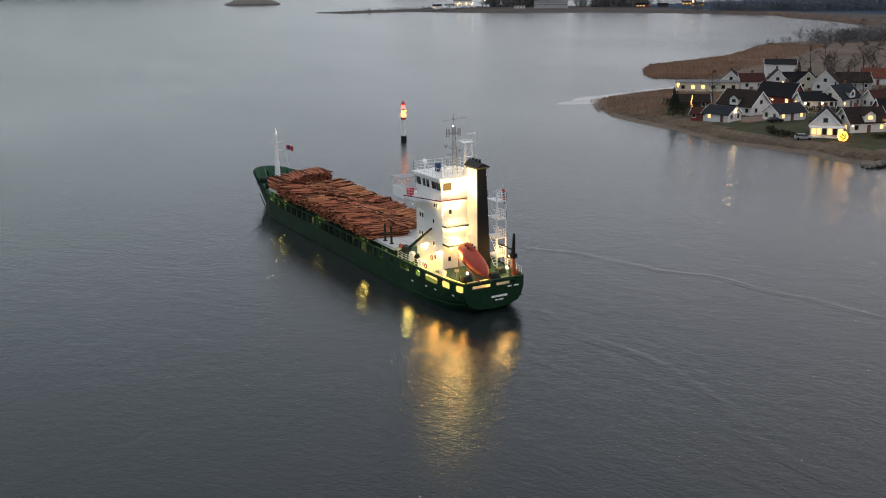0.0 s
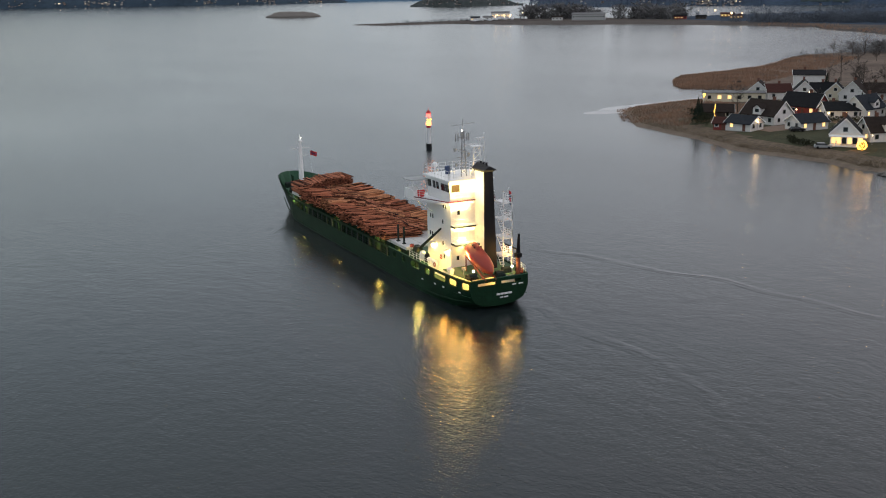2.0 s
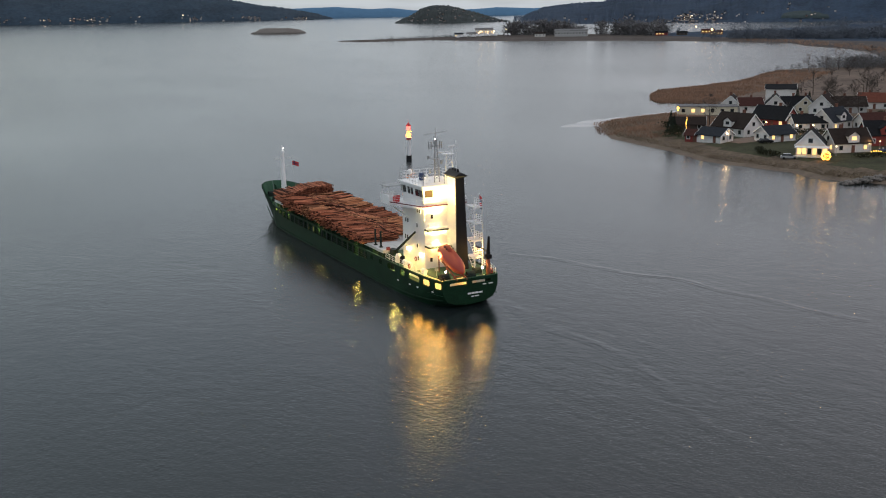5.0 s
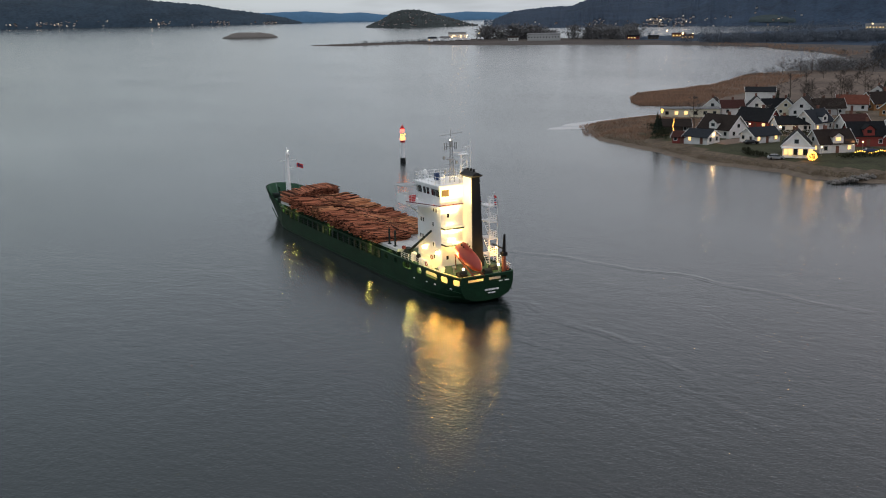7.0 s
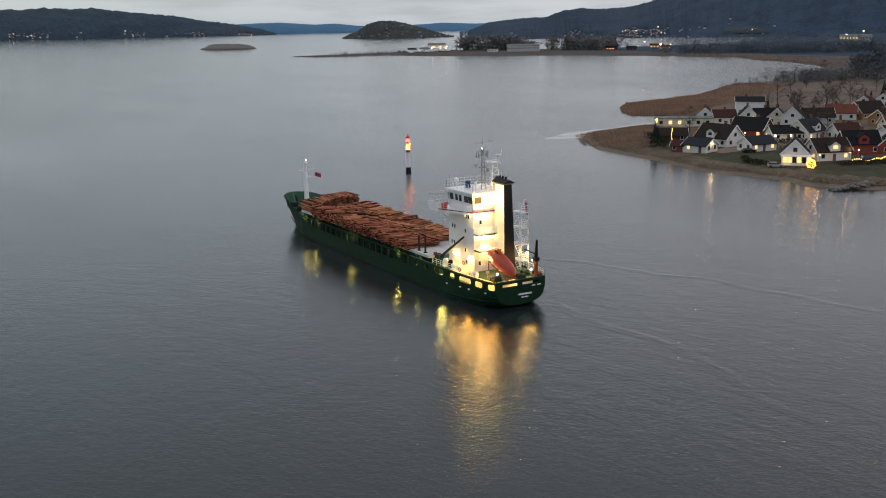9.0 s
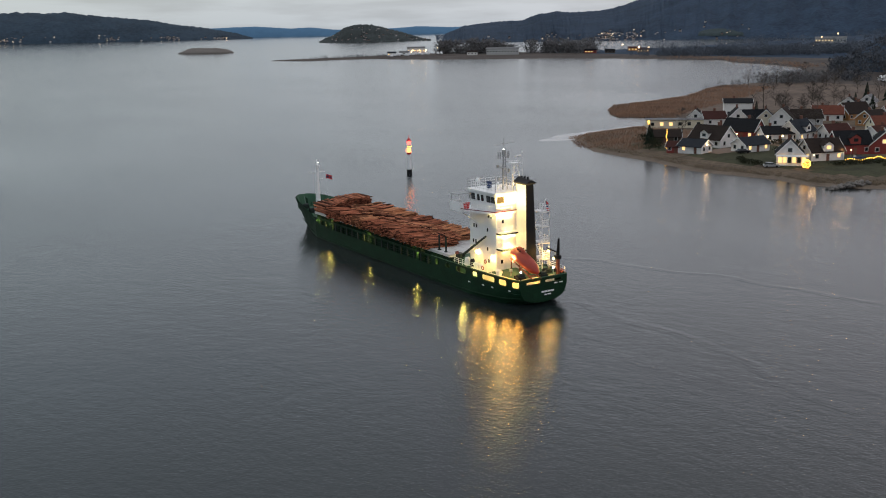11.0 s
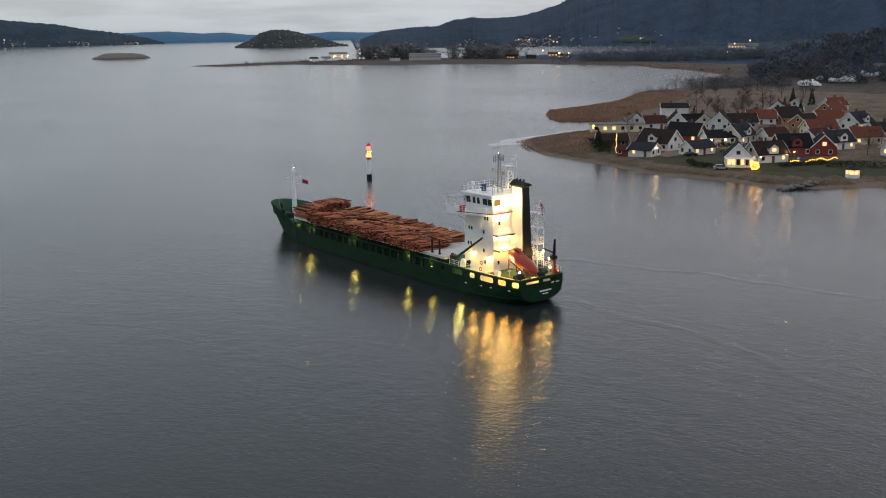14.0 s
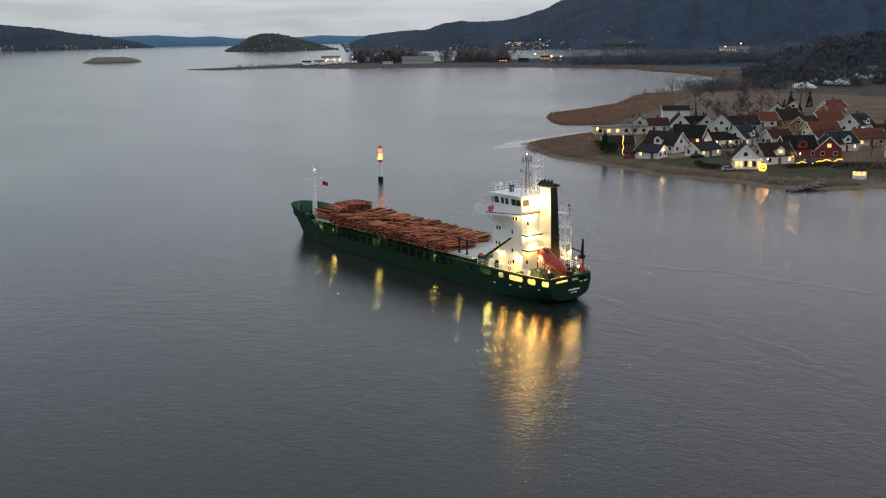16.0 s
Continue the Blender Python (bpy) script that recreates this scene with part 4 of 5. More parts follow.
fixture((-3.25, 13.75, 8.3), 0.26, "lamp_warm", ship, (-3.0, 13.75, 8.6), 18, WARM, (-0.5, 0, 0))
fixture((-3.25, 9.4, 8.15), 0.26, "lamp_warm", ship, (-3.0, 9.4, 8.5), 18, WARM, (-0.5, 0, 0))
fixture((-1.4, 8.2, 9.3), 0.16, "lamp_warm", ship, (-1.4, 8.4, 9.5), 70, WARM, (0, -0.6, -0.2))
fixture((-1.2, 8.25, 11.8), 0.16, "lamp_warm", ship, (-1.2, 8.4, 12.0), 70, WARM, (0, -0.6, -0.3))
fixture((-1.4, 8.3, 14.8), 0.12, "lamp_warm", ship, (-1.4, 8.4, 15.0), 130, WARM, (0, -1.0, -0.2))
fixture((-2.9, 2.2, 7.0), 0.16, "lamp_white", ship, (-2.9, 2.2, 6.1), 110, WARM, (-0.3, 0.5, 0.2))
fixture((2.4, 0.9, 7.3), 0.18, "lamp_white", ship, (2.4, 0.9, 6.1), 150, WARM, (0, 0.4, 0.3))
fixture((4.6, 5.0, 8.9), 0.15, "lamp_warm", ship, (4.9, 5.2, 9.2), 120, WARM, (-0.3, -0.4, 0))
fixture((4.4, 3.4, 8.0), 0.13, "lamp_warm", ship, (4.6, 3.4, 6.2), 140, AMBER, (-0.4, 0, 0.1))
lamp((-3.35, 4.4, 7.4), 52000, (1.0, 0.72, 0.25), aim=(0.7, 7.6, 16.5), angle=66, name="flood_light")
part("flood_lamp", Shape().box((-3.4, 4.1, 7.0), (0.5, 0.4, 0.3), rz=-35).tube((-3.4, 4.1, 6.1), (-3.4, 4.1, 7.0), 0.06), M["grey_steel"], ship)
for y, w in ((1.1, 130), (3.9, 200), (7.3, 230), (10.9, 190), (14.8, 300)):
    fixture((-half_beam(y) + 0.55, y, 5.75), 0.1, "lamp_warm", ship, None, w, AMBER if y < 13 else LIME, (0, 0, -0.25))
fixture((0.0, 1.1, 5.75), 0.1, "lamp_warm", ship, None, 70, AMBER, (0, 0, -0.2))
for y in (22.9, 30.4, 48.0, 64.8, 70.0):
    fixture((-4.82, y, 5.7), 0.07, "lamp_warm", ship, None, 95, LIME, (-0.1, 0.0, -0.35))
fixture((0.6, 8.9, 19.5), 0.05, "lamp_warm", ship, (0.6, 8.9, 18.5), 70, WARM, (0, 0.2, 0.2))
part("mast_light", ball((0, 79.4, 16.0), 0.1), M["lamp_white"], foremast)
part("mast_light", ball((0.05, 10.75, 25.0), 0.1), M["lamp_white"], bridge)
# ---- deck cargo: logs laid athwart in two tiers side by side ----
def log_top(y):
    return float(np.interp(y, [24, 30, 45, 60, 62.5, 71], [8.0, 8.25, 8.55, 8.7, 8.65, 8.6]))


rng = random.Random(5)
cargo = thing("log_cargo", (0, 47, 7.03), "stack of reddish-brown pine logs across the hatch covers", "log stack")
cargo.location, cargo.scale = SHIP_AT, (SHIP_SIZE,) * 3
LOG_MESHES = []
for k in range(10):
    sh = Shape()
    n = 8
    r0 = 0.055 + 0.0065 * k
    length = 5.2 + 0.09 * k
    rings = []
    for j in range(4):
        f = j / 3
        bend = 0.10 * math.sin(f * math.pi) * rng.uniform(-1, 1)
        r = r0 * (1.12 - 0.28 * f)
        rings.append([((f - 0.5) * length, bend + r * math.cos(2 * math.pi * i / n) * rng.uniform(0.92, 1.06), r * math.sin(2 * math.pi * i / n)) for i in range(n)])
    sh.loft(rings)
    sh.s[-1] = sh.s[-2] = 1
    LOG_MESHES.append(data_of("log", sh, [M["bark_log"], M["log_end"]]))
lower = Shape()


def lay(x, y, z, rz, ry, flip, as_part, bark=0):
    me = LOG_MESHES[rng.randrange(10)]
    turn = Euler((rng.uniform(0, 6), radians(ry), radians(rz + (180 if flip else 0)))).to_matrix()
    if as_part:
        ob = new("log", me)
        ob.parent = cargo
        ob.matrix_local = Matrix.Translation((x, y, z)) @ turn.to_4x4()
    else:
        lower.mesh([Vector((x, y, z)) + turn @ v.co for v in me.vertices], [tuple(p.vertices) for p in me.polygons], bark)
        lower.s[-1] = lower.s[-2] = 1


for side in (-1, 1):
    y = 25.0 if side < 0 else 27.5
    while y < 63.8:
        bundle = (y - 24) / 4.9 + (0.3 if side > 0 else 0)
        top = log_top(y) + 0.1 * noise.noise((y * 0.5, side * 3, 0)) + (0.42 if side > 0 else 0.22) * (0.5 - bundle % 1)
        skew = 5 * noise.noise((int(bundle) * 1.7, side * 2, 4))
        pale = 2 if noise.noise((int(bundle) * 3.1, side * 5, 1)) > (-0.05 if side > 0 else 0.18) else 0
        z = 7.2
        while z < top:
            last = z + 0.15 >= top
            lay(side * 2.85 + rng.gauss(0, 0.33), y + rng.uniform(-0.08, 0.08), z, (-8 if side < 0 else -4) + skew + rng.gauss(0, 1.6 if not last else 3.2), (5.0 if side > 0 else -5.0) + rng.gauss(0, 1.0), rng.random() < 0.5, last and y < 45 and not pale, pale)
            z += rng.uniform(0.12, 0.16)
        y += rng.uniform(0.12, 0.17)
# long thin logs strewn along the middle seam
for i in range(190):
    y = rng.uniform(27, 61)
    lay(rng.gauss(0, 0.55), y, log_top(y) + 0.08 + rng.uniform(0, 0.3), rng.gauss(-70, 11), rng.gauss(0, 2), rng.random() < 0.5, i < 30, 2 if i % 3 == 0 else 0)
# a higher bundle of logs lying fore and aft at the forward end
x = -5.0
while x < 5.1:
    z, top = 7.2, float(np.interp(x, [-5, -1.2, 0.2, 5], [9.1, 9.35, 9.85, 9.95])) + 0.25 * noise.noise((x * 0.7, 2, 9))
    while z < top:
        lay(x + rng.uniform(-0.08, 0.08), 68.0 + rng.gauss(0, 0.3), z, 90 + rng.gauss(0, 2 if z < top - 0.3 else 6), rng.gauss(0, 1.2), rng.random() < 0.5, False)
        z += rng.uniform(0.13, 0.17)
    x += rng.uniform(0.13, 0.18)
rest = part("logs_below", lower, [M["bark_logs"], M["log_end"], M["bark_pale"]], cargo)
rest["kind"] = "stuff"
# ---- lighthouse in the fairway ----
light = thing("lighthouse", (63.5, 150.5, 0), "small white lighthouse with black foot and red lantern", "lighthouse")
part("foot", Shape().tube((0, 0, -1), (0, 0, 1.3), 0.86, 0.8, n=16), M["black"], light, "black foot")
part("tower", Shape().tube((0, 0, 1.3), (0, 0, 6.1), 0.66, 0.6, n=16), M["white_paint"], light)
part("band", Shape().tube((0, 0, 5.9), (0, 0, 6.5), 0.68, 0.68, n=16), M["red"], light, "red band")
part("upper_ring", Shape().tube((0, 0, 8.9), (0, 0, 9.0), 0.92, n=16), M["white_paint"], light)
sh = Shape().tube((0, 0, 6.5), (0, 0, 6.62), 1.0, n=16)
for i in range(12):
    a = i * math.pi / 6
    sh.tube((0.96 * math.cos(a), 0.96 * math.sin(a), 6.62), (0.96 * math.cos(a), 0.96 * math.sin(a), 7.5), 0.03, n=4)
for z in (7.05, 7.5):
    for i in range(12):
        a, b = i * math.pi / 6, (i + 1) * math.pi / 6
        sh.tube((0.96 * math.cos(a), 0.96 * math.sin(a), z), (0.96 * math.cos(b), 0.96 * math.sin(b), z), 0.025, n=4)
part("gallery", sh, M["white_paint"], light)
part("lit_band", Shape().tube((0, 0, 6.62), (0, 0, 7.9), 0.58, n=14), M["lamp_fire"], light, "amber lit band")
part("upper_tower", Shape().tube((0, 0, 7.9), (0, 0, 8.9), 0.54, 0.52, n=14), M["white_paint"], light)
for i in range(5):
    a = -2.6 + i * 0.75
    part("bulb", ball((0.78 * math.cos(a), 0.78 * math.sin(a), 8.3), 0.15, 6), M["lamp_gold"], light, "small amber lamp")
part("lantern", Shape().tube((0, 0, 9.0), (0, 0, 10.0), 0.55, n=12), M["lamp_red"], light, "red lit lantern")
part("roof", Shape().tube((0, 0, 10.0), (0, 0, 11.0), 0.85, 0.1, n=14).tube((0, 0, 11.0), (0, 0, 11.8), 0.05), M["red"], light, "red conical roof")

# ---- village houses ----
PAINT = {"white": (0.66, 0.645, 0.62), "cream": (0.62, 0.56, 0.42), "red": (0.20, 0.028, 0.022), "dark": (0.06, 0.045, 0.035), "grey": (0.38, 0.38, 0.37), "ochre": (0.35, 0.17, 0.06)}
TILE = {"brown": (0.028, 0.021, 0.018), "black": (0.014, 0.015, 0.017), "slate": (0.026, 0.030, 0.036), "maroon": (0.060, 0.026, 0.022), "orange": (0.135, 0.048, 0.032), "grey": (0.16, 0.16, 0.16)}
for k, c in PAINT.items():
    M["wall_" + k] = mat("cladding_" + k, c, 0.7, vary=0.12, scale=1.5, bump=0.02)
for k, c in TILE.items():
    M["roof_" + k] = mat("roof_tiles_" + k, c, 0.9, vary=0.3, scale=1.5, bump=0.05)
M["lit_window"] = mat("lit_window", (1.0, 0.62, 0.24), 0.3, vary=0.0, glow=1.3)
M["lamp_dim"] = mat("lamp_dim", (1.0, 0.66, 0.30), 0.4, vary=0.0, glow=11.0)
M["lamp_far"] = mat("lamp_far", (1.0, 0.70, 0.36), 0.4, vary=0.0, glow=3.2)
M["trim"] = mat("white_trim", (0.75, 0.75, 0.73), 0.6, vary=0.06)
M["brick"] = mat("chimney_brick", (0.16, 0.08, 0.06), 0.9, vary=0.2)


def house(x, y, rz, length, wide, eave, ridge, wall, roof, lit=0, dormer=False, chimney=True, seed=0):
    r = random.Random(seed)
    z = ground_height(x, y) - 0.15
    words = {"white": "white", "cream": "cream", "red": "dark red", "dark": "dark brown", "grey": "grey", "ochre": "ochre"}[wall]
    tiles = {"brown": "dark brown", "black": "black", "slate": "slate grey", "maroon": "dark red", "orange": "orange", "grey": "grey"}[roof]
    h = thing("house", (x, y, z), f"{words} wooden house with {tiles} tiled gable roof" + (", windows lit" if lit else ""), "house", "village houses", rz)
    l, w = length / 2, wide / 2
    wall_ob = part("wall", Shape().prism([(-w, -0.8), (w, -0.8), (w, eave), (0, ridge), (-w, eave)], -l, l, "x"), M["wall_" + wall], h)
    slope = (ridge - eave) / w
    sh = Shape()
    for s in (-1, 1):
        e = w + 0.5
        ze = ridge - slope * e
        sh.prism([(0, ridge + 0.02), (s * e, ze + 0.02), (s * e, ze + 0.22), (0, ridge + 0.26)], -l - 0.45, l + 0.45, "x")
    roof_ob = part("roof", sh, M["roof_" + roof], h)
    for end in (-1, 1):  # barge boards
        b = Shape()
        for s in (-1, 1):
            e = w + 0.5
            ze = ridge - slope * e
            b.prism([(0, ridge - 0.12), (s * e, ze - 0.12), (s * e, ze + 0.24), (0, ridge + 0.28)], end * (l + 0.45), end * (l + 0.53), "x")
        part("barge_board", b, M["trim"], roof_ob)
    if chimney:
        cx = r.uniform(-l * 0.5, l * 0.5)
        part("chimney", Shape().box((cx, 0.3, ridge + 0.35), (0.75, 0.75, 1.6)).box((cx, 0.3, ridge + 1.2), (0.9, 0.9, 0.12)), M["brick"], roof_ob)
    left = lit

    def pane(c, axis, ww=1.0, hh=1.15):
        nonlocal left
        glow = left > 0 and r.random() < 0.35
        if glow:
            left -= 1
        d, t = ((0.06, ww, hh), (0.1, ww + 0.24, hh + 0.24)) if axis == "x" else ((ww, 0.06, hh), (ww + 0.24, 0.1, hh + 0.24))
        s = 1 if (c[0] if axis == "x" else c[1]) > 0 else -1
        f = part("window", Shape().box(c, t), M["trim"] if wall != "white" else M["wall_grey"], wall_ob)
        o = (c[0] + 0.04 * s, c[1], c[2]) if axis == "x" else (c[0], c[1] + 0.04 * s, c[2])
        part("pane", Shape().box(o, d), M["lit_window"] if glow else M["glass_dark"], f)

    n = max(2, int(length / 3.2))
    for s in (-1, 1):
        for i in range(n):
            px = -l + length * (i + 0.5) / n
            if s < 0 and i == n // 2:
                part("door", Shape().box((px, s * (w + 0.02), 1.15), (1.0, 0.1, 2.1)), M["brick"], wall_ob)
            else:
                pane((px, s * (w + 0.01), 1.6), "y")
        for py in (-w * 0.5, w * 0.5):
            pane((s * (l + 0.01), py, 1.6), "x")
        if ridge > 5.8:
            pane((s * (l + 0.01), 0, eave + 1.0), "x", 1.1, 1.1)
    if dormer:
        d = Shape()
        d.prism([(-1.6, eave), (1.6, eave), (1.6, eave + 1.9), (0, eave + 3.0), (-1.6, eave + 1.9)], -w - 0.3, -w * 0.2, "y")
        dm = part("dormer", d, M["wall_" + wall], h)
        d = Shape()
        for s in (-1, 1):
            d.prism([(0, eave + 3.05), (s * 2.0, eave + 1.7), (s * 2.0, eave + 1.88), (0, eave + 3.25)], -w - 0.6, 0, "y")
        part("dormer_roof", d, M["roof_" + roof], dm)
        part("pane", Shape().box((0, -w - 0.32, eave + 1.2), (1.4, 0.06, 1.0)), M["lit_window"] if lit > 3 else M["glass_dark"], dm)
    return h


HOUSES = [
    (170.5, 128.4, 276, 13, 9, 3, 7, "white", "brown", 0, True), (154.1, 120.5, 284, 8.5, 7, 2.4, 4.3, "white", "slate", 6, False), (150.6, 126.4, 301, 4, 4, 2.2, 3.6, "red", "maroon", 0, False),
    (166.3, 147.4, 321, 11, 7, 2.4, 4.4, "dark", "brown", 0, False), (220.8, 185.5, 41, 9, 8, 3, 6.5, "white", "brown", 0, False), (224.7, 179.9, 331, 9, 7, 3, 5.5, "white", "maroon", 0, False),
    (197.6, 139.4, 282, 13, 8, 3, 6.8, "red", "black", 1, False), (169.3, 110.8, 354, 10, 7, 2.5, 4.6, "white", "slate", 2, False), (263.2, 202.1, 316, 12, 10, 6, 7.5, "white", "black", 0, False),
    (232.5, 174.2, 46, 11, 8, 3, 7, "white", "black", 0, False), (237.1, 170.0, 331, 9, 7, 3, 6, "grey", "black", 2, False), (240.8, 166.6, 41, 9, 7, 3, 6.3, "cream", "black", 2, False),
    (243.6, 159.9, 31, 12, 9, 3, 7.2, "white", "brown", 0, False), (252.1, 156.5, 326, 12, 8, 3, 6, "grey", "brown", 1, False), (198.5, 125.3, 331, 11, 8, 2.8, 5, "white", "black", 4, False),
    (206.4, 122.6, 11, 12, 8, 3.2, 7, "white", "slate", 1, True), (215.3, 113.8, 341, 9, 7, 3, 5.5, "white", "maroon", 0, False), (157.5, 85.2, 41, 9, 7.5, 3.2, 7, "white", "black", 4, False),
    (168.8, 83.0, 341, 11, 8, 3, 6.4, "white", "brown", 5, True), (187.9, 87.0, 331, 11, 8, 3.4, 7, "red", "black", 3, True), (195.9, 80.8, 41, 9, 8, 3.2, 7, "red", "black", 2, False),
    (273.5, 162.4, 311, 12, 9, 3, 6, "white", "orange", 0, False), (284.1, 157.9, 351, 13, 9, 3, 7, "ochre", "brown", 0, False), (321.5, 187.8, 31, 9, 8, 3, 6, "white", "brown", 0, False),
    (226.0, 103.0, 351, 9, 7, 2.8, 5, "white", "maroon", 0, False), (250.0, 118.0, 333, 12, 8, 3, 6, "cream", "orange", 1, False), (214.0, 88.0, 348, 11, 8, 3, 6.4, "white", "slate", 2, True),
    (292.0, 142.0, 333, 12, 8, 3, 6, "white", "orange", 0, False), (268.0, 136.6, 3, 11, 8, 3, 6, "ochre", "brown", 1, False), (305.0, 172.0, 23, 9, 7, 3, 6, "white", "brown", 0, False),
    (280.0, 121.0, 4, 12, 9, 3.2, 7, "white", "slate", 1, True), (235.0, 90.0, 329, 11, 8, 3, 6, "cream", "orange", 1, False), (327.4, 163.3, 4, 12, 9, 3, 6.5, "ochre", "orange", 1, False),
    (356.1, 180.4, 354, 12, 8, 3, 6.3, "white", "orange", 0, False), (338.7, 190.1, 24, 8, 7, 3, 6, "white", "grey", 0, False), (212.0, 62.0, 350, 11, 8, 3, 6, "white", "orange", 1, False),
    (232.0, 70.0, 20, 10, 8, 3, 6.5, "white", "black", 1, False), (255.0, 95.0, 340, 11, 8, 3, 6, "white", "brown", 1, False),
]
for i, row in enumerate(HOUSES):
    house(*row, chimney=row[6] > 4.8, seed=i)

# flat-roofed lit hall
hall = thing("flat_house", (206.3, 183.3, ground_height(206, 183) - 0.1), "long cream flat-roofed house with a lit wall lamp", "house", "village houses", 323)
w_ob = part("wall", Shape().box((0, 0, 1.4), (22, 8, 3.8)), M["wall_cream"], hall)
part("roof", Shape().box((0, 0, 3.38), (22.8, 8.8, 0.2)), M["roof_grey"], hall)
for i in range(6):
    part("window", Shape().box((-9 + 3.6 * i, -4.02, 1.8), (1.3, 0.1, 1.3)), M["lit_window"] if i in (1, 2) else M["glass_dark"], w_ob)

# front veranda of the shore house
ver = thing("veranda", (152.6, 80.2, ground_height(152, 80) - 0.05), "white glazed veranda with warm lamps on the shore house", "veranda", "", 311)
part("veranda_floor", Shape().box((0, 0, 0.2), (8.5, 3.2, 0.3)), M["trim"], ver)
part("veranda_roof", Shape().box((0, 0, 2.75), (9.0, 3.8, 0.18)), M["trim"], ver)
for i in range(7):
    part("post", Shape().box((-4.0 + 1.33 * i, -1.45, 1.5), (0.16, 0.16, 2.4)), M["trim"], ver)
for i in range(6):
    part("pane", Shape().box((-3.33 + 1.33 * i, 1.3, 1.5), (1.1, 0.06, 1.9)), M["lit_window"] if i in (0, 1, 3, 5) else M["glass_dark"], ver)

gaz = thing("gazebo", (160.5, 47.5, ground_height(160.5, 47.5)), "small white lit garden pavilion on the lawn", "gazebo")
part("wall", Shape().tube((0, 0, -0.3), (0, 0, 0.9), 2.0, n=8), M["trim"], gaz)
for i in range(8):
    a = i * math.pi / 4
    part("post", Shape().box((1.9 * math.cos(a), 1.9 * math.sin(a), 1.5), (0.15, 0.15, 1.4), rz=math.degrees(a)), M["trim"], gaz)
part("glazing", Shape().tube((0, 0, 0.9), (0, 0, 2.1), 1.8, n=8), M["lit_window"], gaz)
part("roof", Shape().tube((0, 0, 2.15), (0, 0, 3.3), 2.5, 0.15, n=8), M["roof_slate"], gaz)

# garden lamps, light chains and the round lit bush
for x, y, h, r in ((187.0, 119.0, 2.6, 0.5), (191.5, 116.5, 2.6, 0.5), (159.0, 77.5, 2.6, 0.28), (172.0, 77.5, 2.5, 0.35), (188.5, 134.0, 2.3, 0.35), (155.0, 116.0, 2.7, 0.35), (178.0, 79.0, 2.4, 0.3), (262.0, 130.0, 3.2, 0.35), (285.0, 118.0, 4.0, 0.35), (247.0, 163.0, 3.0, 0.35), (229.0, 168.0, 3.0, 0.3)):
    z = ground_height(x, y)
    t = thing("garden_lamp", (x, y, z), "warm glowing wall lamp on a post beside a house", "lamp", "garden lamps")
    part("pole", Shape().tube((0, 0, -0.1), (0, 0, h - r * 0.8), 0.05), M["grey_steel"], t)
    part("globe", ball((0, 0, h), r * 0.6), M["lamp_dim"], t)
    if x < 200:
        ob = new("garden_light", bpy.data.lights.new("garden_light", "POINT"))
        ob.data.energy, ob.data.color, ob.data.shadow_soft_size = 170, (1.0, 0.60, 0.26), 0.4
        ob.location = (x, y, z + h + r + 0.45)
z = ground_height(151.4, 74)
bush = thing("lit_bush", (151.4, 74, z), "round bush wound with golden light chains", "bush")
sh = Shape()
rb = random.Random(3)
for i in range(420):
    v = Vector((rb.gauss(0, 1), rb.gauss(0, 1), rb.gauss(0, 1))).normalized() * rb.uniform(0.9, 1.35)
    c = Vector((0, 0, 1.2)) + v
    if c.z > 0.05:
        sh.box(c, (0.09, 0.09, 0.09))
part("light_chain", sh, M["lamp_gold"], bush)
bush.children[0]["kind"] = "stuff"
part("twigs", ball((0, 0, 1.2), 0.95, 10).tube((0, 0, -0.1), (0, 0, 0.6), 0.1), M["earth"], bush)
pole = thing("light_pole", (152.0, 131.5, ground_height(152, 131.5)), "tall pole wound with a golden light chain", "lamp")
sh = Shape().tube((0, 0, -0.2), (0, 0, 7.2), 0.08, 0.05)
part("pole", sh, M["grey_steel"], pole)
for i in range(14):
    part("bulb", ball((0.14 * math.cos(i), 0.14 * math.sin(i), 0.4 + i * 0.48), 0.16, 6), M["lamp_gold"], pole)
star = thing("light_star", (189.4, 180.0, ground_height(189.4, 180)), "golden lit ornament on a pole", "lamp")
part("pole", Shape().tube((0, 0, -0.2), (0, 0, 3.2), 0.06), M["grey_steel"], star)
part("ornament", ball((0, 0, 3.6), 0.5).box((0, 0, 2.9), (0.3, 0.3, 0.6)), M["lamp_gold"], star)
for k, (x0, y0, x1, y1) in enumerate(((167, 72.5, 175, 69), (177, 70, 183, 67))):
    t = thing("light_chain", (x0, y0, ground_height(x0, y0) + 0.9), "golden light chain strung along a garden hedge", "light chain", "garden light chains")
    for i in range(14):
        f = i / 13
        part("bulb", ball(((x1 - x0) * f, (y1 - y0) * f, 0.35 * math.sin(f * 9)), 0.16, 6), M["lamp_gold"], t)
    part("wire", Shape().tube((0, 0, -0.95), (0, 0, 0.3), 0.04, n=4).tube((x1 - x0, y1 - y0, -0.95), (x1 - x0, y1 - y0, 0.3), 0.04, n=4), M["steel"], t)


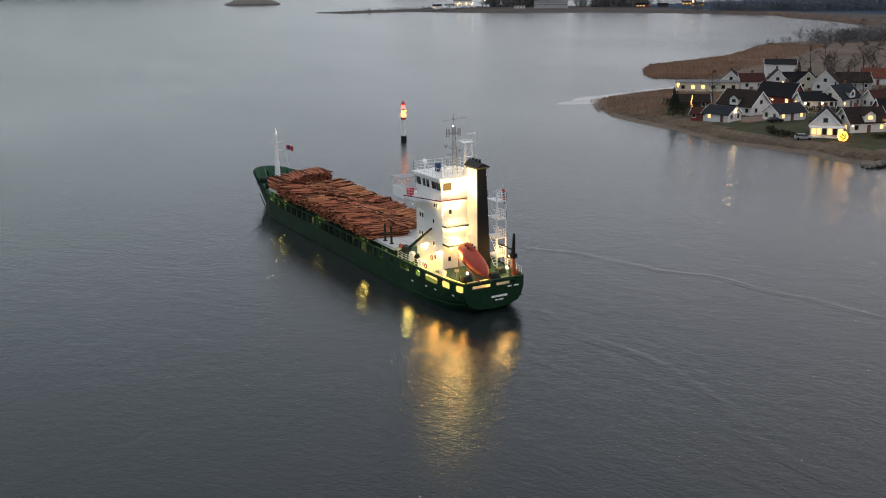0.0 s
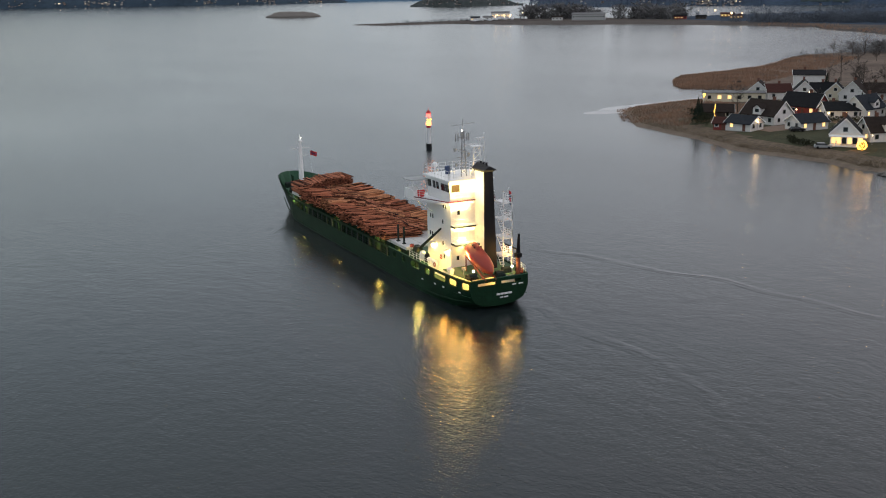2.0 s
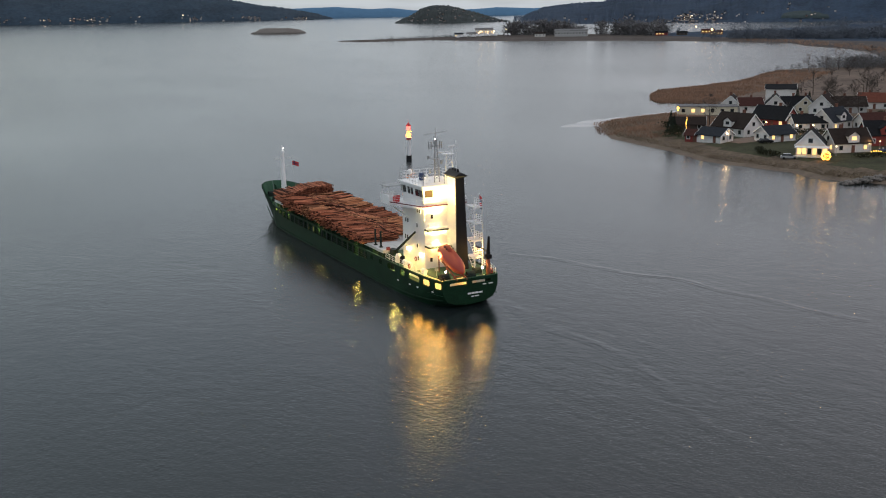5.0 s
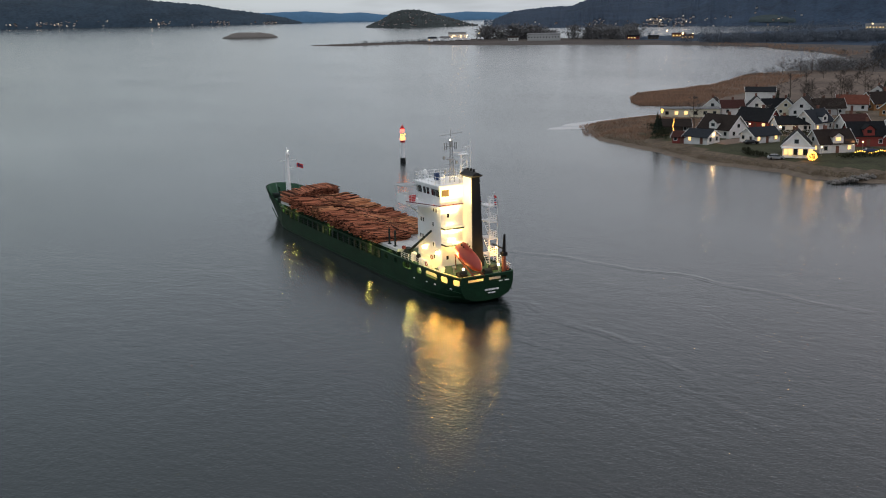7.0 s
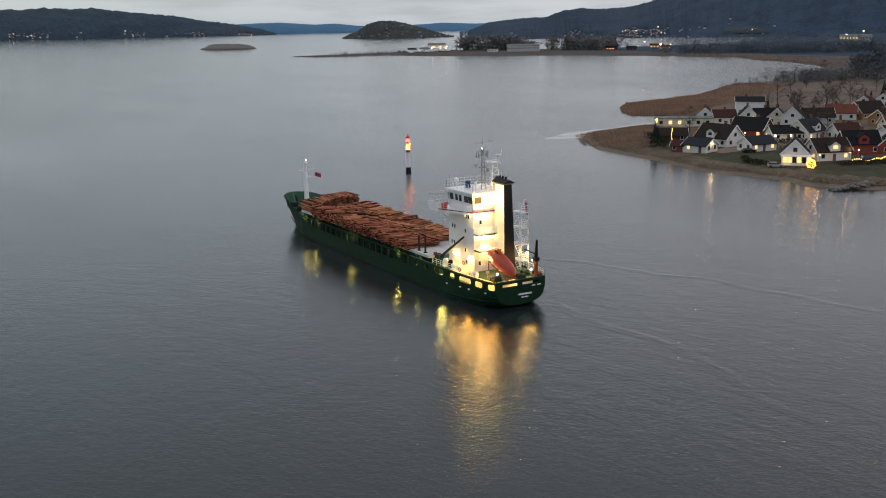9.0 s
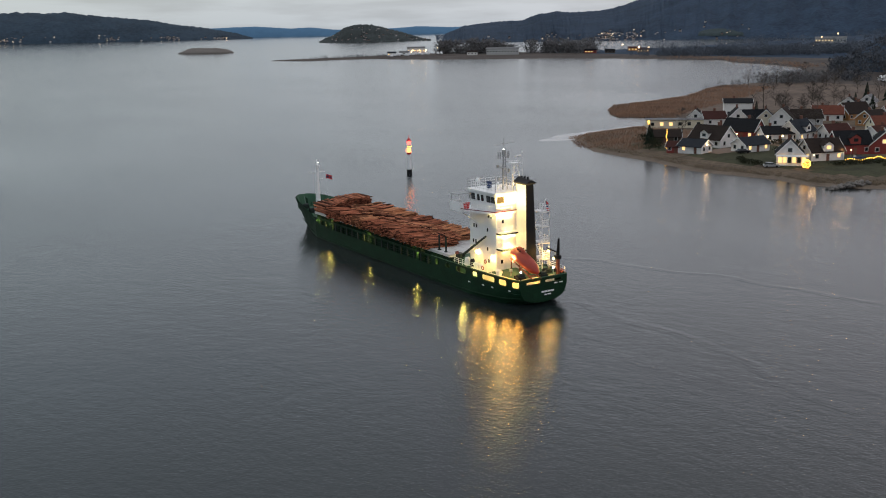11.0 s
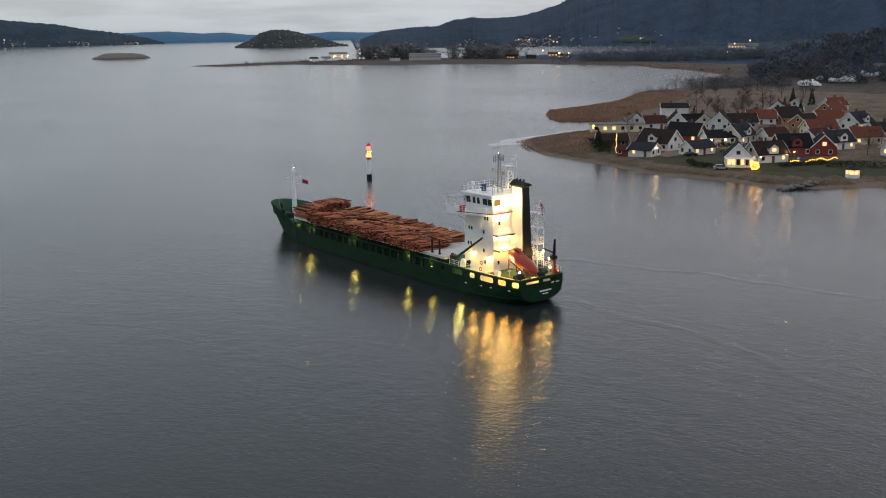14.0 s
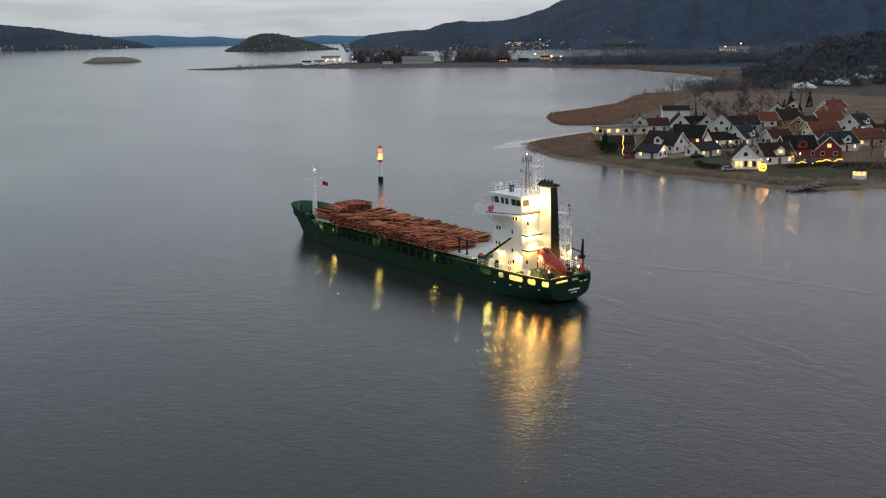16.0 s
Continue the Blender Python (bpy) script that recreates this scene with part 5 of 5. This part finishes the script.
def car(x, y, rz, material, label):
    c = thing("car", (x, y, ground_height(x, y)), label, "car", "parked cars", rz)
    body = Shape().prism([(-2.2, 0.3), (2.2, 0.3), (2.25, 0.75), (1.3, 0.9), (-2.1, 0.95), (-2.25, 0.7)], -0.88, 0.88, "y")
    part("body", body, material, c)
    part("cabin", Shape().loft([[(-1.9, -0.82, 0.9), (1.2, -0.82, 0.9), (1.2, 0.82, 0.9), (-1.9, 0.82, 0.9)], [(-1.5, -0.66, 1.45), (0.4, -0.66, 1.45), (0.4, 0.66, 1.45), (-1.5, 0.66, 1.45)]]), M["glass_dark"], c)
    for px in (-1.4, 1.4):
        for py in (-0.85, 0.85):
            part("wheel", Shape().tube((px, py - 0.1, 0.32), (px, py + 0.1, 0.32), 0.32, n=10), M["black"], c)


car(162.7, 107.9, 340, M["black"], "dark parked car on the gravel drive")
car(175.5, 74.5, 350, M["blue"], "blue parked car beside a lit house")
car(146.5, 82.5, 320, M["grey_steel"], "pale parked car beside the shore house")

# stone jetty
jetty = thing("stone_jetty", (138, 47, 0), "low jetty of heaped grey stones", "jetty")
rj = random.Random(8)
for i in range(90):
    f = rj.random()
    x, y = -3.5 + 13 * f + rj.gauss(0, 0.5), 5.5 - 1.5 * f + rj.gauss(0, 0.9)
    s = rj.uniform(0.3, 0.75)
    c = ball((0, 0, 0), s, 6)
    c.v = [(p[0] * rj.uniform(0.8, 1.3), p[1] * rj.uniform(0.8, 1.3), p[2] * 0.7) for p in c.v]
    o = part("stone", c, M["rock"], jetty)
    o.location = (x, y, rj.uniform(0.0, 0.5) + 0.9 * f)

# ---- trees, hedges, reeds ----
M["twig"] = mat("bare_twigs", (0.10, 0.085, 0.075), 0.95, vary=0.3)
M["needle"] = mat("conifer_needles", (0.028, 0.040, 0.027), 0.95, vary=0.4, per_island=0.6)
M["trunk"] = mat("tree_bark", (0.06, 0.05, 0.042), 0.95, vary=0.3)
M["wood_far"] = mat("bare_woods", (0.096, 0.098, 0.104), 0.95, vary=0.2, scale=0.05, per_island=0.2, dark=(0.048, 0.052, 0.062))
M["withered"] = mat("withered_grass", (0.21, 0.165, 0.115), 0.95, vary=0.3, scale=0.3)
# woods behind the bay: distance haze put into a paler, bluer colour
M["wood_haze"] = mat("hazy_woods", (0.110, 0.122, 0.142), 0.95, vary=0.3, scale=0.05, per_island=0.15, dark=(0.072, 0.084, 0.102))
M["wood_light"] = mat("bare_grove", (0.165, 0.158, 0.156), 0.95, vary=0.3, scale=0.3, per_island=0.7, dark=(0.085, 0.084, 0.088))
M["hedge"] = mat("hedge_leaves", (0.035, 0.038, 0.022), 0.95, vary=0.4, per_island=0.6)


def sliver(sh, p, d, w, r):
    side = d.cross(Vector((r.gauss(0, 1), r.gauss(0, 1), r.gauss(0, 1)))).normalized() * w
    sh.face([p - side, p + side, p + d])


def bare_tree(seed, height):
    r = random.Random(seed)
    t = thing("bare_tree", (0, 0, 0), "leafless brown winter tree", "tree", "bare trees")
    tr, tw = Shape(), Shape()

    lean = Vector((r.gauss(0, 0.05), r.gauss(0, 0.05), 1))
    tr.tube((0, 0, -0.3), lean * height * 0.55, height * 0.016, height * 0.009, n=6)
    tr.tube(lean * height * 0.55, lean * height * 0.95, height * 0.009, 0.015, n=5)
    for i in range(26):
        f = r.uniform(0.2, 0.92)
        a = r.uniform(0, 2 * math.pi)
        reach = height * 0.36 * math.sin(math.pi * min(1.0, 0.25 + f * 0.75)) ** 0.8 * r.uniform(0.7, 1.15) + 0.4
        p = lean * height * f
        d = Vector((math.cos(a), math.sin(a), r.uniform(0.35, 0.95))).normalized()
        q = p + d * reach
        tr.tube(p, q, height * 0.006 * (1.1 - f) + 0.015, 0.012, n=4)
        for k in range(4):
            b = p + (q - p) * r.uniform(0.3, 1.0)
            e = (d + Vector((r.gauss(0, 0.6), r.gauss(0, 0.6), r.gauss(0.1, 0.4)))).normalized() * reach * r.uniform(0.25, 0.5)
            tr.tube(b, b + e, 0.022, 0.008, n=3)
            for m in range(16):
                w = (e.normalized() + Vector((r.gauss(0, 0.7), r.gauss(0, 0.7), r.gauss(0.15, 0.6)))).normalized()
                sliver(tw, b + e * r.random(), w * r.uniform(0.35, 1.1), 0.014, r)
    part("trunk", tr, M["trunk"], t)
    part("crown", tw, M["twig"], t)["kind"] = "stuff"
    return t


def conifer(seed, height):
    r = random.Random(seed)
    t = thing("conifer", (0, 0, 0), "dark green conifer beside the houses", "tree", "conifers")
    part("trunk", Shape().tube((0, 0, -0.3), (0, 0, height), 0.18, 0.03), M["trunk"], t)
    sh = Shape()
    for i in range(700):
        f = r.random() ** 0.8
        a = r.uniform(0, 6.28)
        rad = (1 - f) * height * 0.26 * r.uniform(0.6, 1.05) + 0.1
        p = Vector((rad * 0.6 * math.cos(a), rad * 0.6 * math.sin(a), 0.6 + f * (height - 0.7)))
        sliver(sh, p, Vector((rad * 0.55 * math.cos(a), rad * 0.55 * math.sin(a), -0.35 * rad + 0.1)), 0.22, r)
    part("crown", sh, M["needle"], t)["kind"] = "stuff"
    return t


trees = [bare_tree(11, 9), bare_tree(12, 12), bare_tree(13, 7)]
spots = [(303, 209), (312, 201), (322, 206), (330, 199), (345, 214), (352, 232), (362, 226), (338, 222), (372, 244), (296, 222), (310, 228), (328, 236), (387, 240), (395, 225), (300, 195), (285, 196),
         (420, 256), (405, 268), (433, 246), (452, 262), (446, 300), (440, 340), (448, 338), (463, 340), (470, 338), (458, 307), (480, 318), (430, 345), (180, 152), (214, 150), (265, 178), (276, 188), (290, 176), (246, 146), (222, 134), (240, 108), (205, 70), (230, 80), (415, 300), (390, 290), (475, 280), (465, 290), (500, 330), (490, 350), (515, 340)]
rt = random.Random(21)
for i, (x, y) in enumerate(spots):
    src = trees[i % 3]
    m = Matrix.Translation((x, y, ground_height(x, y))) @ Matrix.Rotation(rt.uniform(0, 6.28), 4, "Z")
    if i < 3:
        src.matrix_world = m
    else:
        o = copy_thing(src, m)
        s = rt.uniform(0.75, 1.15)
        o.scale = (s, s, s)
con = conifer(4, 8)
for i, (x, y, s) in enumerate(((157, 145, 0.9), (160, 147, 0.7), (248, 178, 1.0), (262, 185, 0.7), (236, 150, 0.5), (318, 182, 1.0), (325, 178, 0.9), (374, 205, 1.1), (366, 211, 1.2), (174, 125, 0.45))):
    m = Matrix.Translation((x, y, ground_height(x, y)))
    o = con if i == 0 else copy_thing(con, m)
    if i == 0:
        con.matrix_world = m
    o.scale = (s, s, s * 1.05)


def hedge(points, height, thick, label, seed):
    r = random.Random(seed)
    t = thing("hedge", (points[0][0], points[0][1], ground_height(*points[0])), label, "hedge", "garden hedges")
    sh = Shape()
    for (ax, ay), (bx, by) in zip(points, points[1:]):
        d = math.hypot(bx - ax, by - ay)
        for i in range(int(d * 40)):
            f = r.random()
            x, y = ax + (bx - ax) * f + r.gauss(0, thick / 2), ay + (by - ay) * f + r.gauss(0, thick / 2)
            z = ground_height(x, y) - ground_height(*points[0]) + height * r.random() ** 0.7
            sliver(sh, Vector((x - points[0][0], y - points[0][1], z - 0.15)), Vector((r.gauss(0, 0.2), r.gauss(0, 0.2), 0.45)), 0.16, r)
    part("leaves", sh, M["hedge"], t)["kind"] = "stuff"


for i, (pts, h, th) in enumerate((([(150, 98), (146, 92), (147, 86)], 1.3, 1.2), ([(172, 103), (178, 98), (180, 92)], 1.6, 1.2), ([(160, 72), (168, 69), (176, 66)], 1.2, 1.2), ([(184, 122), (196, 112)], 1.6, 1.0), ([(150, 136), (158, 142), (166, 158)], 2.4, 2.5),
                                  ([(170, 62), (176, 58), (182, 50)], 1.8, 2.0), ([(205, 108), (222, 98)], 1.8, 1.5), ([(232, 128), (252, 140)], 2.0, 1.5), ([(180, 135), (186, 150), (200, 162)], 2.0, 2.0), ([(212, 160), (228, 160)], 2.0, 2.0))):
    hedge(pts, h, th, "dark winter hedge between gardens", i)


def blades(name, count, where, height, label, material, seed, width=0.12):
    r = random.Random(seed)
    sh = Shape()
    made = 0
    while made < count:
        x, y = where(r)
        z = ground_height(x, y)
        if z < -0.3:
            continue
        made += 1
        h = height * r.uniform(0.6, 1.15) * (0.75 + 0.5 * noise.noise((x * 0.08, y * 0.08, 4)))
        sliver(sh, Vector((x, y, max(z, -0.1) - 0.1)), Vector((r.gauss(0, 0.25), r.gauss(0, 0.25), h)), width, r)
    tagged(new(name, data_of(name, sh, material)), label, "reeds", "", "stuff")


def reed_tip(r):
    f = r.random() ** 2.4
    return 236 + f * 190 + r.uniform(-4, 4), 222 + f * 100 + r.uniform(0, 85) * (1 - 0.35 * f)


def shore_line(r):
    k = r.randrange(0, 12)
    (ax, ay), (bx, by) = VILLAGE[k], VILLAGE[k + 1]
    f = r.random()
    d = abs(r.gauss(0, 2.2)) + 2.0
    n = Vector((by - ay, ax - bx)).normalized()
    n = n if n.x > 0 else -n
    return ax + (bx - ax) * f + n.x * d, ay + (by - ay) * f + n.y * d


def spit_field(r):
    return r.uniform(146, 200), r.uniform(140, 205)


blades("reed_bed", 20000, reed_tip, 1.5, "golden-brown dry reed bed on the point", M["reed"], 31, 0.16)
blades("shore_grass", 6000, shore_line, 0.5, "withered brown shore grass along the water", M["withered"], 32)
blades("spit_reeds", 9000, spit_field, 1.1, "rust-brown dry reeds on the spit", M["reed"], 33)
# ---- far shore: headland with harbour, woods and lights ----
def woods(name, count, where, size, label, material, seed, shards=85):
    """Many small uneven crowns of shards, too far to count."""
    r = random.Random(seed)
    sh = Shape()
    for _ in range(count):
        x, y, z = where(r)
        if z < -0.35:
            continue
        h = size * r.uniform(0.6, 1.3)
        for _ in range(shards):
            u = Vector((r.gauss(0, 0.22), r.gauss(0, 0.22), 0)) * h
            p = Vector((x, y, z)) + u + Vector((0, 0, h * r.uniform(0.0, 0.75)))
            sliver(sh, p, Vector((r.gauss(0, 0.13), r.gauss(0, 0.13), r.uniform(0.0, 0.22))) * h, 0.03 * h, r)
    tagged(new(name, data_of(name, sh, material)), label, "woods", "", "stuff")


def along(pts, spread, height):
    def pick(r):
        k = r.randrange(len(pts) - 1)
        f = r.random()
        x = pts[k][0] + (pts[k + 1][0] - pts[k][0]) * f + r.gauss(0, spread)
        y = pts[k][1] + (pts[k + 1][1] - pts[k][1]) * f + r.gauss(0, spread)
        return x, y, height(x, y) - 0.3
    return pick


woods("headland_trees", 40, along([(728, 1200), (770, 1160), (792, 1120)], 8, head_height), 21, "bare trees on the headland", M["wood_light"], 41, 170)
woods("headland_trees", 26, along([(812, 1078), (845, 1040), (870, 1030)], 9, head_height), 21, "bare trees on the headland", M["wood_light"], 42, 170)
woods("headland_bushes", 70, along([(520, 1190), (600, 1185), (680, 1200)], 7, head_height), 4, "low scrub on the headland point", M["wood_far"], 43)
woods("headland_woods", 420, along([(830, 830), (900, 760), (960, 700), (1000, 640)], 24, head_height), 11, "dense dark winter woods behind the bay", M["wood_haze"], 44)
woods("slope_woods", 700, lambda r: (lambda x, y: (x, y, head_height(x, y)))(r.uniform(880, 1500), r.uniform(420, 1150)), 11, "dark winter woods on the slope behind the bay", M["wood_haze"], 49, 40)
woods("bay_reeds", 500, along([(790, 780), (795, 705), (755, 650), (725, 568), (680, 496)], 9, head_height), 3, "brown reeds along the far bay shore", M["reed"], 45, 30)
woods("knoll_woods", 620, lambda r: (lambda a, f: (-82 + (720 + 190 * f) * math.sin(radians(a)), -126 + (720 + 190 * f) * math.cos(radians(a)), max(2.0, 44 + 900 * math.tan(radians(np.interp(a, [51.6, 53.4, 55.8, 58.6, 72], [-2.7, -1.7, -1.0, -0.65, -0.6])))) * math.sin(min(1, max(0.05, f)) * 1.57) - 1))(r.uniform(51.6, 68), r.random()), 10, "dark mixed woods on the knoll", M["wood_far"], 46)
woods("inland_scrub", 240, lambda r: (lambda x, y: (x, y, ground_height(x, y)))(r.uniform(610, 740), r.uniform(240, 400)), 6, "dark scrub behind the reed fields", M["wood_far"], 47, 45)
woods("reed_field_grove", 60, lambda r: (lambda x, y: (x, y, ground_height(x, y)))(r.uniform(455, 500), r.uniform(330, 365)), 8, "thin bare grove at the end of the reed field", M["wood_light"], 50, 70)
woods("reed_field_scrub", 45, lambda r: (lambda x, y: (x, y, ground_height(x, y)))(r.uniform(400, 480), r.uniform(335, 362)), 4.5, "bare bushes along the reed field", M["wood_light"], 48, 45)


def far_building(x, y, rz, size, wall, roof, label, lit=0, height=head_height, ridge=2.0):
    l, w, h = size
    t = thing("far_building", (x, y, height(x, y) - 0.2), label, "building", "far buildings", rz)
    wo = part("wall", Shape().prism([(-w / 2, -0.5), (w / 2, -0.5), (w / 2, h), (0, h + ridge * 0.95), (-w / 2, h)], -l / 2, l / 2, "x"), M["wall_" + wall], t)
    sh = Shape()
    for s in (-1, 1):
        sh.prism([(0, h + ridge), (s * (w / 2 + 0.4), h - 0.05), (s * (w / 2 + 0.4), h + 0.2), (0, h + ridge + 0.25)], -l / 2 - 0.4, l / 2 + 0.4, "x")
    part("roof", sh, M["roof_" + roof], t)
    n = max(2, int(l / 4))
    for i in range(n):
        part("window", Shape().box((-l / 2 + l * (i + 0.5) / n, -w / 2 - 0.05, h * 0.6), (1.6, 0.1, 1.3)), M["lit_window"] if i < lit else M["glass_dark"], wo)
    return t


far_building(700, 1215, 330, (26, 12, 9), "white", "grey", "large white harbour building, brightly lit", 8)
far_building(668, 1195, 330, (14, 8, 4), "white", "grey", "white boathouse by the harbour", 1)
far_building(645, 1190, 325, (12, 8, 4), "white", "slate", "white boathouse by the harbour", 1)
far_building(756, 1075, 322, (44, 20, 8), "grey", "grey", "wide grey warehouse by the shore", 0)
far_building(722, 1100, 322, (14, 8, 4), "white", "brown", "white wooden house on the far shore", 0)
far_building(850, 1000, 318, (16, 9, 4), "red", "black", "red lit house by the far bay", 3)
far_building(872, 985, 318, (14, 8, 3.5), "dark", "black", "dark shed by the far bay", 0)
far_building(930, 1000, 318, (18, 9, 4), "ochre", "maroon", "lit house by the far bay", 3)
far_building(905, 955, 318, (16, 9, 4), "ochre", "maroon", "lit house by the far bay", 4)
far_building(1115, 815, 305, (40, 14, 7), "grey", "grey", "long lit building on the far slope", 6)
far_building(560, 310, 300, (16, 10, 6), "white", "grey", "white house by the boat yard", 0, ground_height)
far_building(590, 300, 300, (14, 9, 5), "white", "grey", "white house by the boat yard", 0, ground_height)
for x, y, h, r in ((935, 1030, 8, 1.6), (897, 955, 7, 2.2), (912, 952, 6, 1.4), (846, 1004, 4, 1.2), (700, 1205, 6, 1.3), (690, 1207, 6, 1.5), (712, 1207, 6, 1.6), (683, 1200, 5, 1.3), (706, 1199, 4, 1.4), (695, 1196, 3.5, 1.2), (676, 1188, 4, 1.1), (722, 1190, 9, 0.9), (1130, 815, 12, 1.6), (1105, 822, 9, 1.3), (960, 720, 7, 1.0), (985, 735, 6, 0.8), (1010, 690, 7, 0.9), (870, 820, 6, 0.7)):
    t = thing("street_lamp", (x, y, head_height(x, y)), "bright lamp on a tall far post", "lamp", "far lamps")
    part("pole", Shape().tube((0, 0, -0.3), (0, 0, h - r * 0.8), 0.12), M["grey_steel"], t)
    part("globe", ball((0, 0, h), r * 0.65), M["lamp_far"], t)

# laid-up white boats behind the reed fields
rb = random.Random(61)
boat_src = None
for i in range(34):
    x, y = 512 + rb.uniform(-16, 75), 300 + rb.uniform(-20, 12)
    m = Matrix.Translation((x, y, ground_height(x, y))) @ Matrix.Rotation(rb.uniform(0, 6.28), 4, "Z")
    if boat_src is None:
        boat_src = thing("motor_boat", (0, 0, 0), "white laid-up motor boat on the shore", "boat", "laid-up boats")
        sh = Shape().loft([[(-3.5, -1.2, 0.6), (-3.5, 1.2, 0.6), (-3.5, 1.4, 1.9), (-3.5, -1.4, 1.9)], [(0.5, -1.2, 0.5), (0.5, 1.2, 0.5), (0.5, 1.5, 2.0), (0.5, -1.5, 2.0)], [(4, -0.05, 1.2), (4, 0.05, 1.2), (4, 0.1, 2.3), (4, -0.1, 2.3)]])
        part("boat_hull", sh, M["white_paint"], boat_src)
        part("cabin", Shape().loft([[(-1.8, -1, 1.9), (1.6, -0.9, 1.9), (1.6, 0.9, 1.9), (-1.8, 1, 1.9)], [(-1.5, -0.8, 3.0), (0.8, -0.7, 3.0), (0.8, 0.7, 3.0), (-1.5, 0.8, 3.0)]]), M["white_paint"], boat_src)
        part("cradle", Shape().box((-0.3, 0, 0.25), (4.0, 1.2, 0.6)), M["trunk"], boat_src)
        boat_src.matrix_world = m
    else:
        copy_thing(boat_src, m)

for i in range(15):  # harbour on the headland
    f = i / 14
    x, y = 625 + 95 * f + rb.uniform(-5, 5), 1160 + 25 * f + rb.uniform(-14, 14)
    o = copy_thing(boat_src, Matrix.Translation((x, y, max(0.2, head_height(x, y)))) @ Matrix.Rotation(rb.uniform(0, 6.28), 4, "Z"))
    o.scale = (1.2, 1.2, 1.3)

# houses and lights scattered on the hills
M["far_wall"] = mat("far_house_wall", (0.55, 0.53, 0.5), 0.8, vary=0.1, per_island=0.8, dark=(0.14, 0.07, 0.05))
M["far_lit"] = mat("far_lit_window", (1.0, 0.74, 0.48), 0.5, vary=0.0, glow=2.2)


def hill_houses(name, profile, near_d, crest_d, az, reach, count, lit, seed, size=9.0):
    r = random.Random(seed)
    sh = Shape()
    towns = [r.uniform(*az) for _ in range(7)]
    for i in range(count):
        a = min(az[1], max(az[0], r.choice(towns) + r.gauss(0, 0.35))) if i % 4 else r.uniform(*az)
        f = reach[0] + (reach[1] - reach[0]) * r.random() ** 1.6
        x, y, z = hill_point(profile, near_d, crest_d, a, f)
        s = size * r.uniform(0.6, 1.2)
        sh.box((x, y, z + s * 0.25), (s, s * 0.7, s * 0.8), rz=r.uniform(0, 180))
        sh.box((x, y, z + s * 0.78), (s * 1.1, s * 0.8, s * 0.35), rz=r.uniform(0, 180), slot=1, top=0.3)
        if r.random() < lit:
            for k in range(r.randint(1, 2)):
                c = ball((x - 0.5 * s * math.sin(radians(a)) + r.uniform(-4, 4), y - 0.8 * s, z + s * 0.5), size * r.uniform(0.14, 0.24), 6)
                sh.mesh(c.v, c.f, 2)
    tagged(new(name, data_of(name, sh, [M["far_wall"], M["roof_black"], M["far_lit"]])), "scattered far houses with evening lights", "houses", "", "stuff")


hill_houses("houses_west", HILL_WEST, 4250, 4700, (5, 20.5), (0.02, 0.12), 120, 0.13, 71, 6)
hill_houses("houses_islet", HILL_ISLET, 2900, 3150, (26, 31), (0.05, 0.7), 60, 0.04, 72, 4)
hill_houses("houses_east", HILL_EAST, 2450, 4200, (33.5, 48), (0.004, 0.10), 150, 0.15, 73, 4.5)

# ---- wake: low ripples trailing from the ship ----
def ripples(name, line, width, waves, amp, label):
    """A strip of low parallel ripples along a line of points, just over the water."""
    sh = Shape()
    pts = []
    for (ax, ay), (bx, by) in zip(line, line[1:]):
        n = max(2, int(math.hypot(bx - ax, by - ay) / 1.2))
        pts += [(ax + (bx - ax) * k / n, ay + (by - ay) * k / n) for k in range(n)]
    rings = []
    for k, (x, y) in enumerate(pts):
        x2, y2 = pts[min(k + 1, len(pts) - 1)]
        x1, y1 = pts[max(k - 1, 0)]
        d = Vector((x2 - x1, y2 - y1)).normalized()
        fade = math.sin(math.pi * min(1, max(0, k / (len(pts) - 1)))) ** 0.5
        shift = 2.4 * noise.noise((x * 0.09, y * 0.09, 2))
        ring = []
        m = waves * 6
        for i in range(m + 1):
            u = i / m - 0.5
            env = math.cos(u * math.pi) * fade * max(0.0, 0.05 + 1.5 * noise.noise((x * 0.22, y * 0.22, i * 0.05)))
            z = 0.012 * math.cos(u * math.pi) + max(0.0, amp * env * (1 + math.sin(2 * math.pi * waves * u + 2 * noise.noise((x * 0.1, y * 0.1, 7)))))
            s = u * width + shift
            ring.append((x - d.y * s, y + d.x * s, z - (0.03 if i in (0, m) else 0)))
        rings.append(ring)
    sh.loft(rings, closed=False, caps=False)
    structure(name, sh, M["water"], label, "water", smooth=True)


ripples("wake_east", [(26.06, 33.46), (31.47, 23.92), (36.2, 13.67), (39.58, 2.92), (42.71, -6.97), (44.59, -17.02), (48.51, -30.36)], 2.4, 2, 0.028, "faint line of ripples in the ship's wake")
ripples("wake_stern", [(8.56, 3.34), (8.6, -9.09), (9.4, -18.4), (7.71, -32.81), (2.99, -46.4), (3.97, -54.43)], 2.8, 2, 0.026, "faint line of ripples astern of the ship")
ripples("bow_wave", [(2.17, 90.28), (-1.72, 84.95), (-5.63, 78.5), (-9.3, 70.95)], 2.0, 3, 0.035, "small ripples at the ship's bow")
ripples("bow_wave", [(0.06, 85.1), (-4.79, 77.76), (-8.76, 70.48), (-11.94, 63.25)], 2.0, 3, 0.035, "small ripples at the ship's bow")
ripples("bow_wave", [(3.98, 96.05), (-1.43, 88.14), (-6.07, 80.48), (-10.47, 71.97)], 2.0, 3, 0.035, "small ripples at the ship's bow")
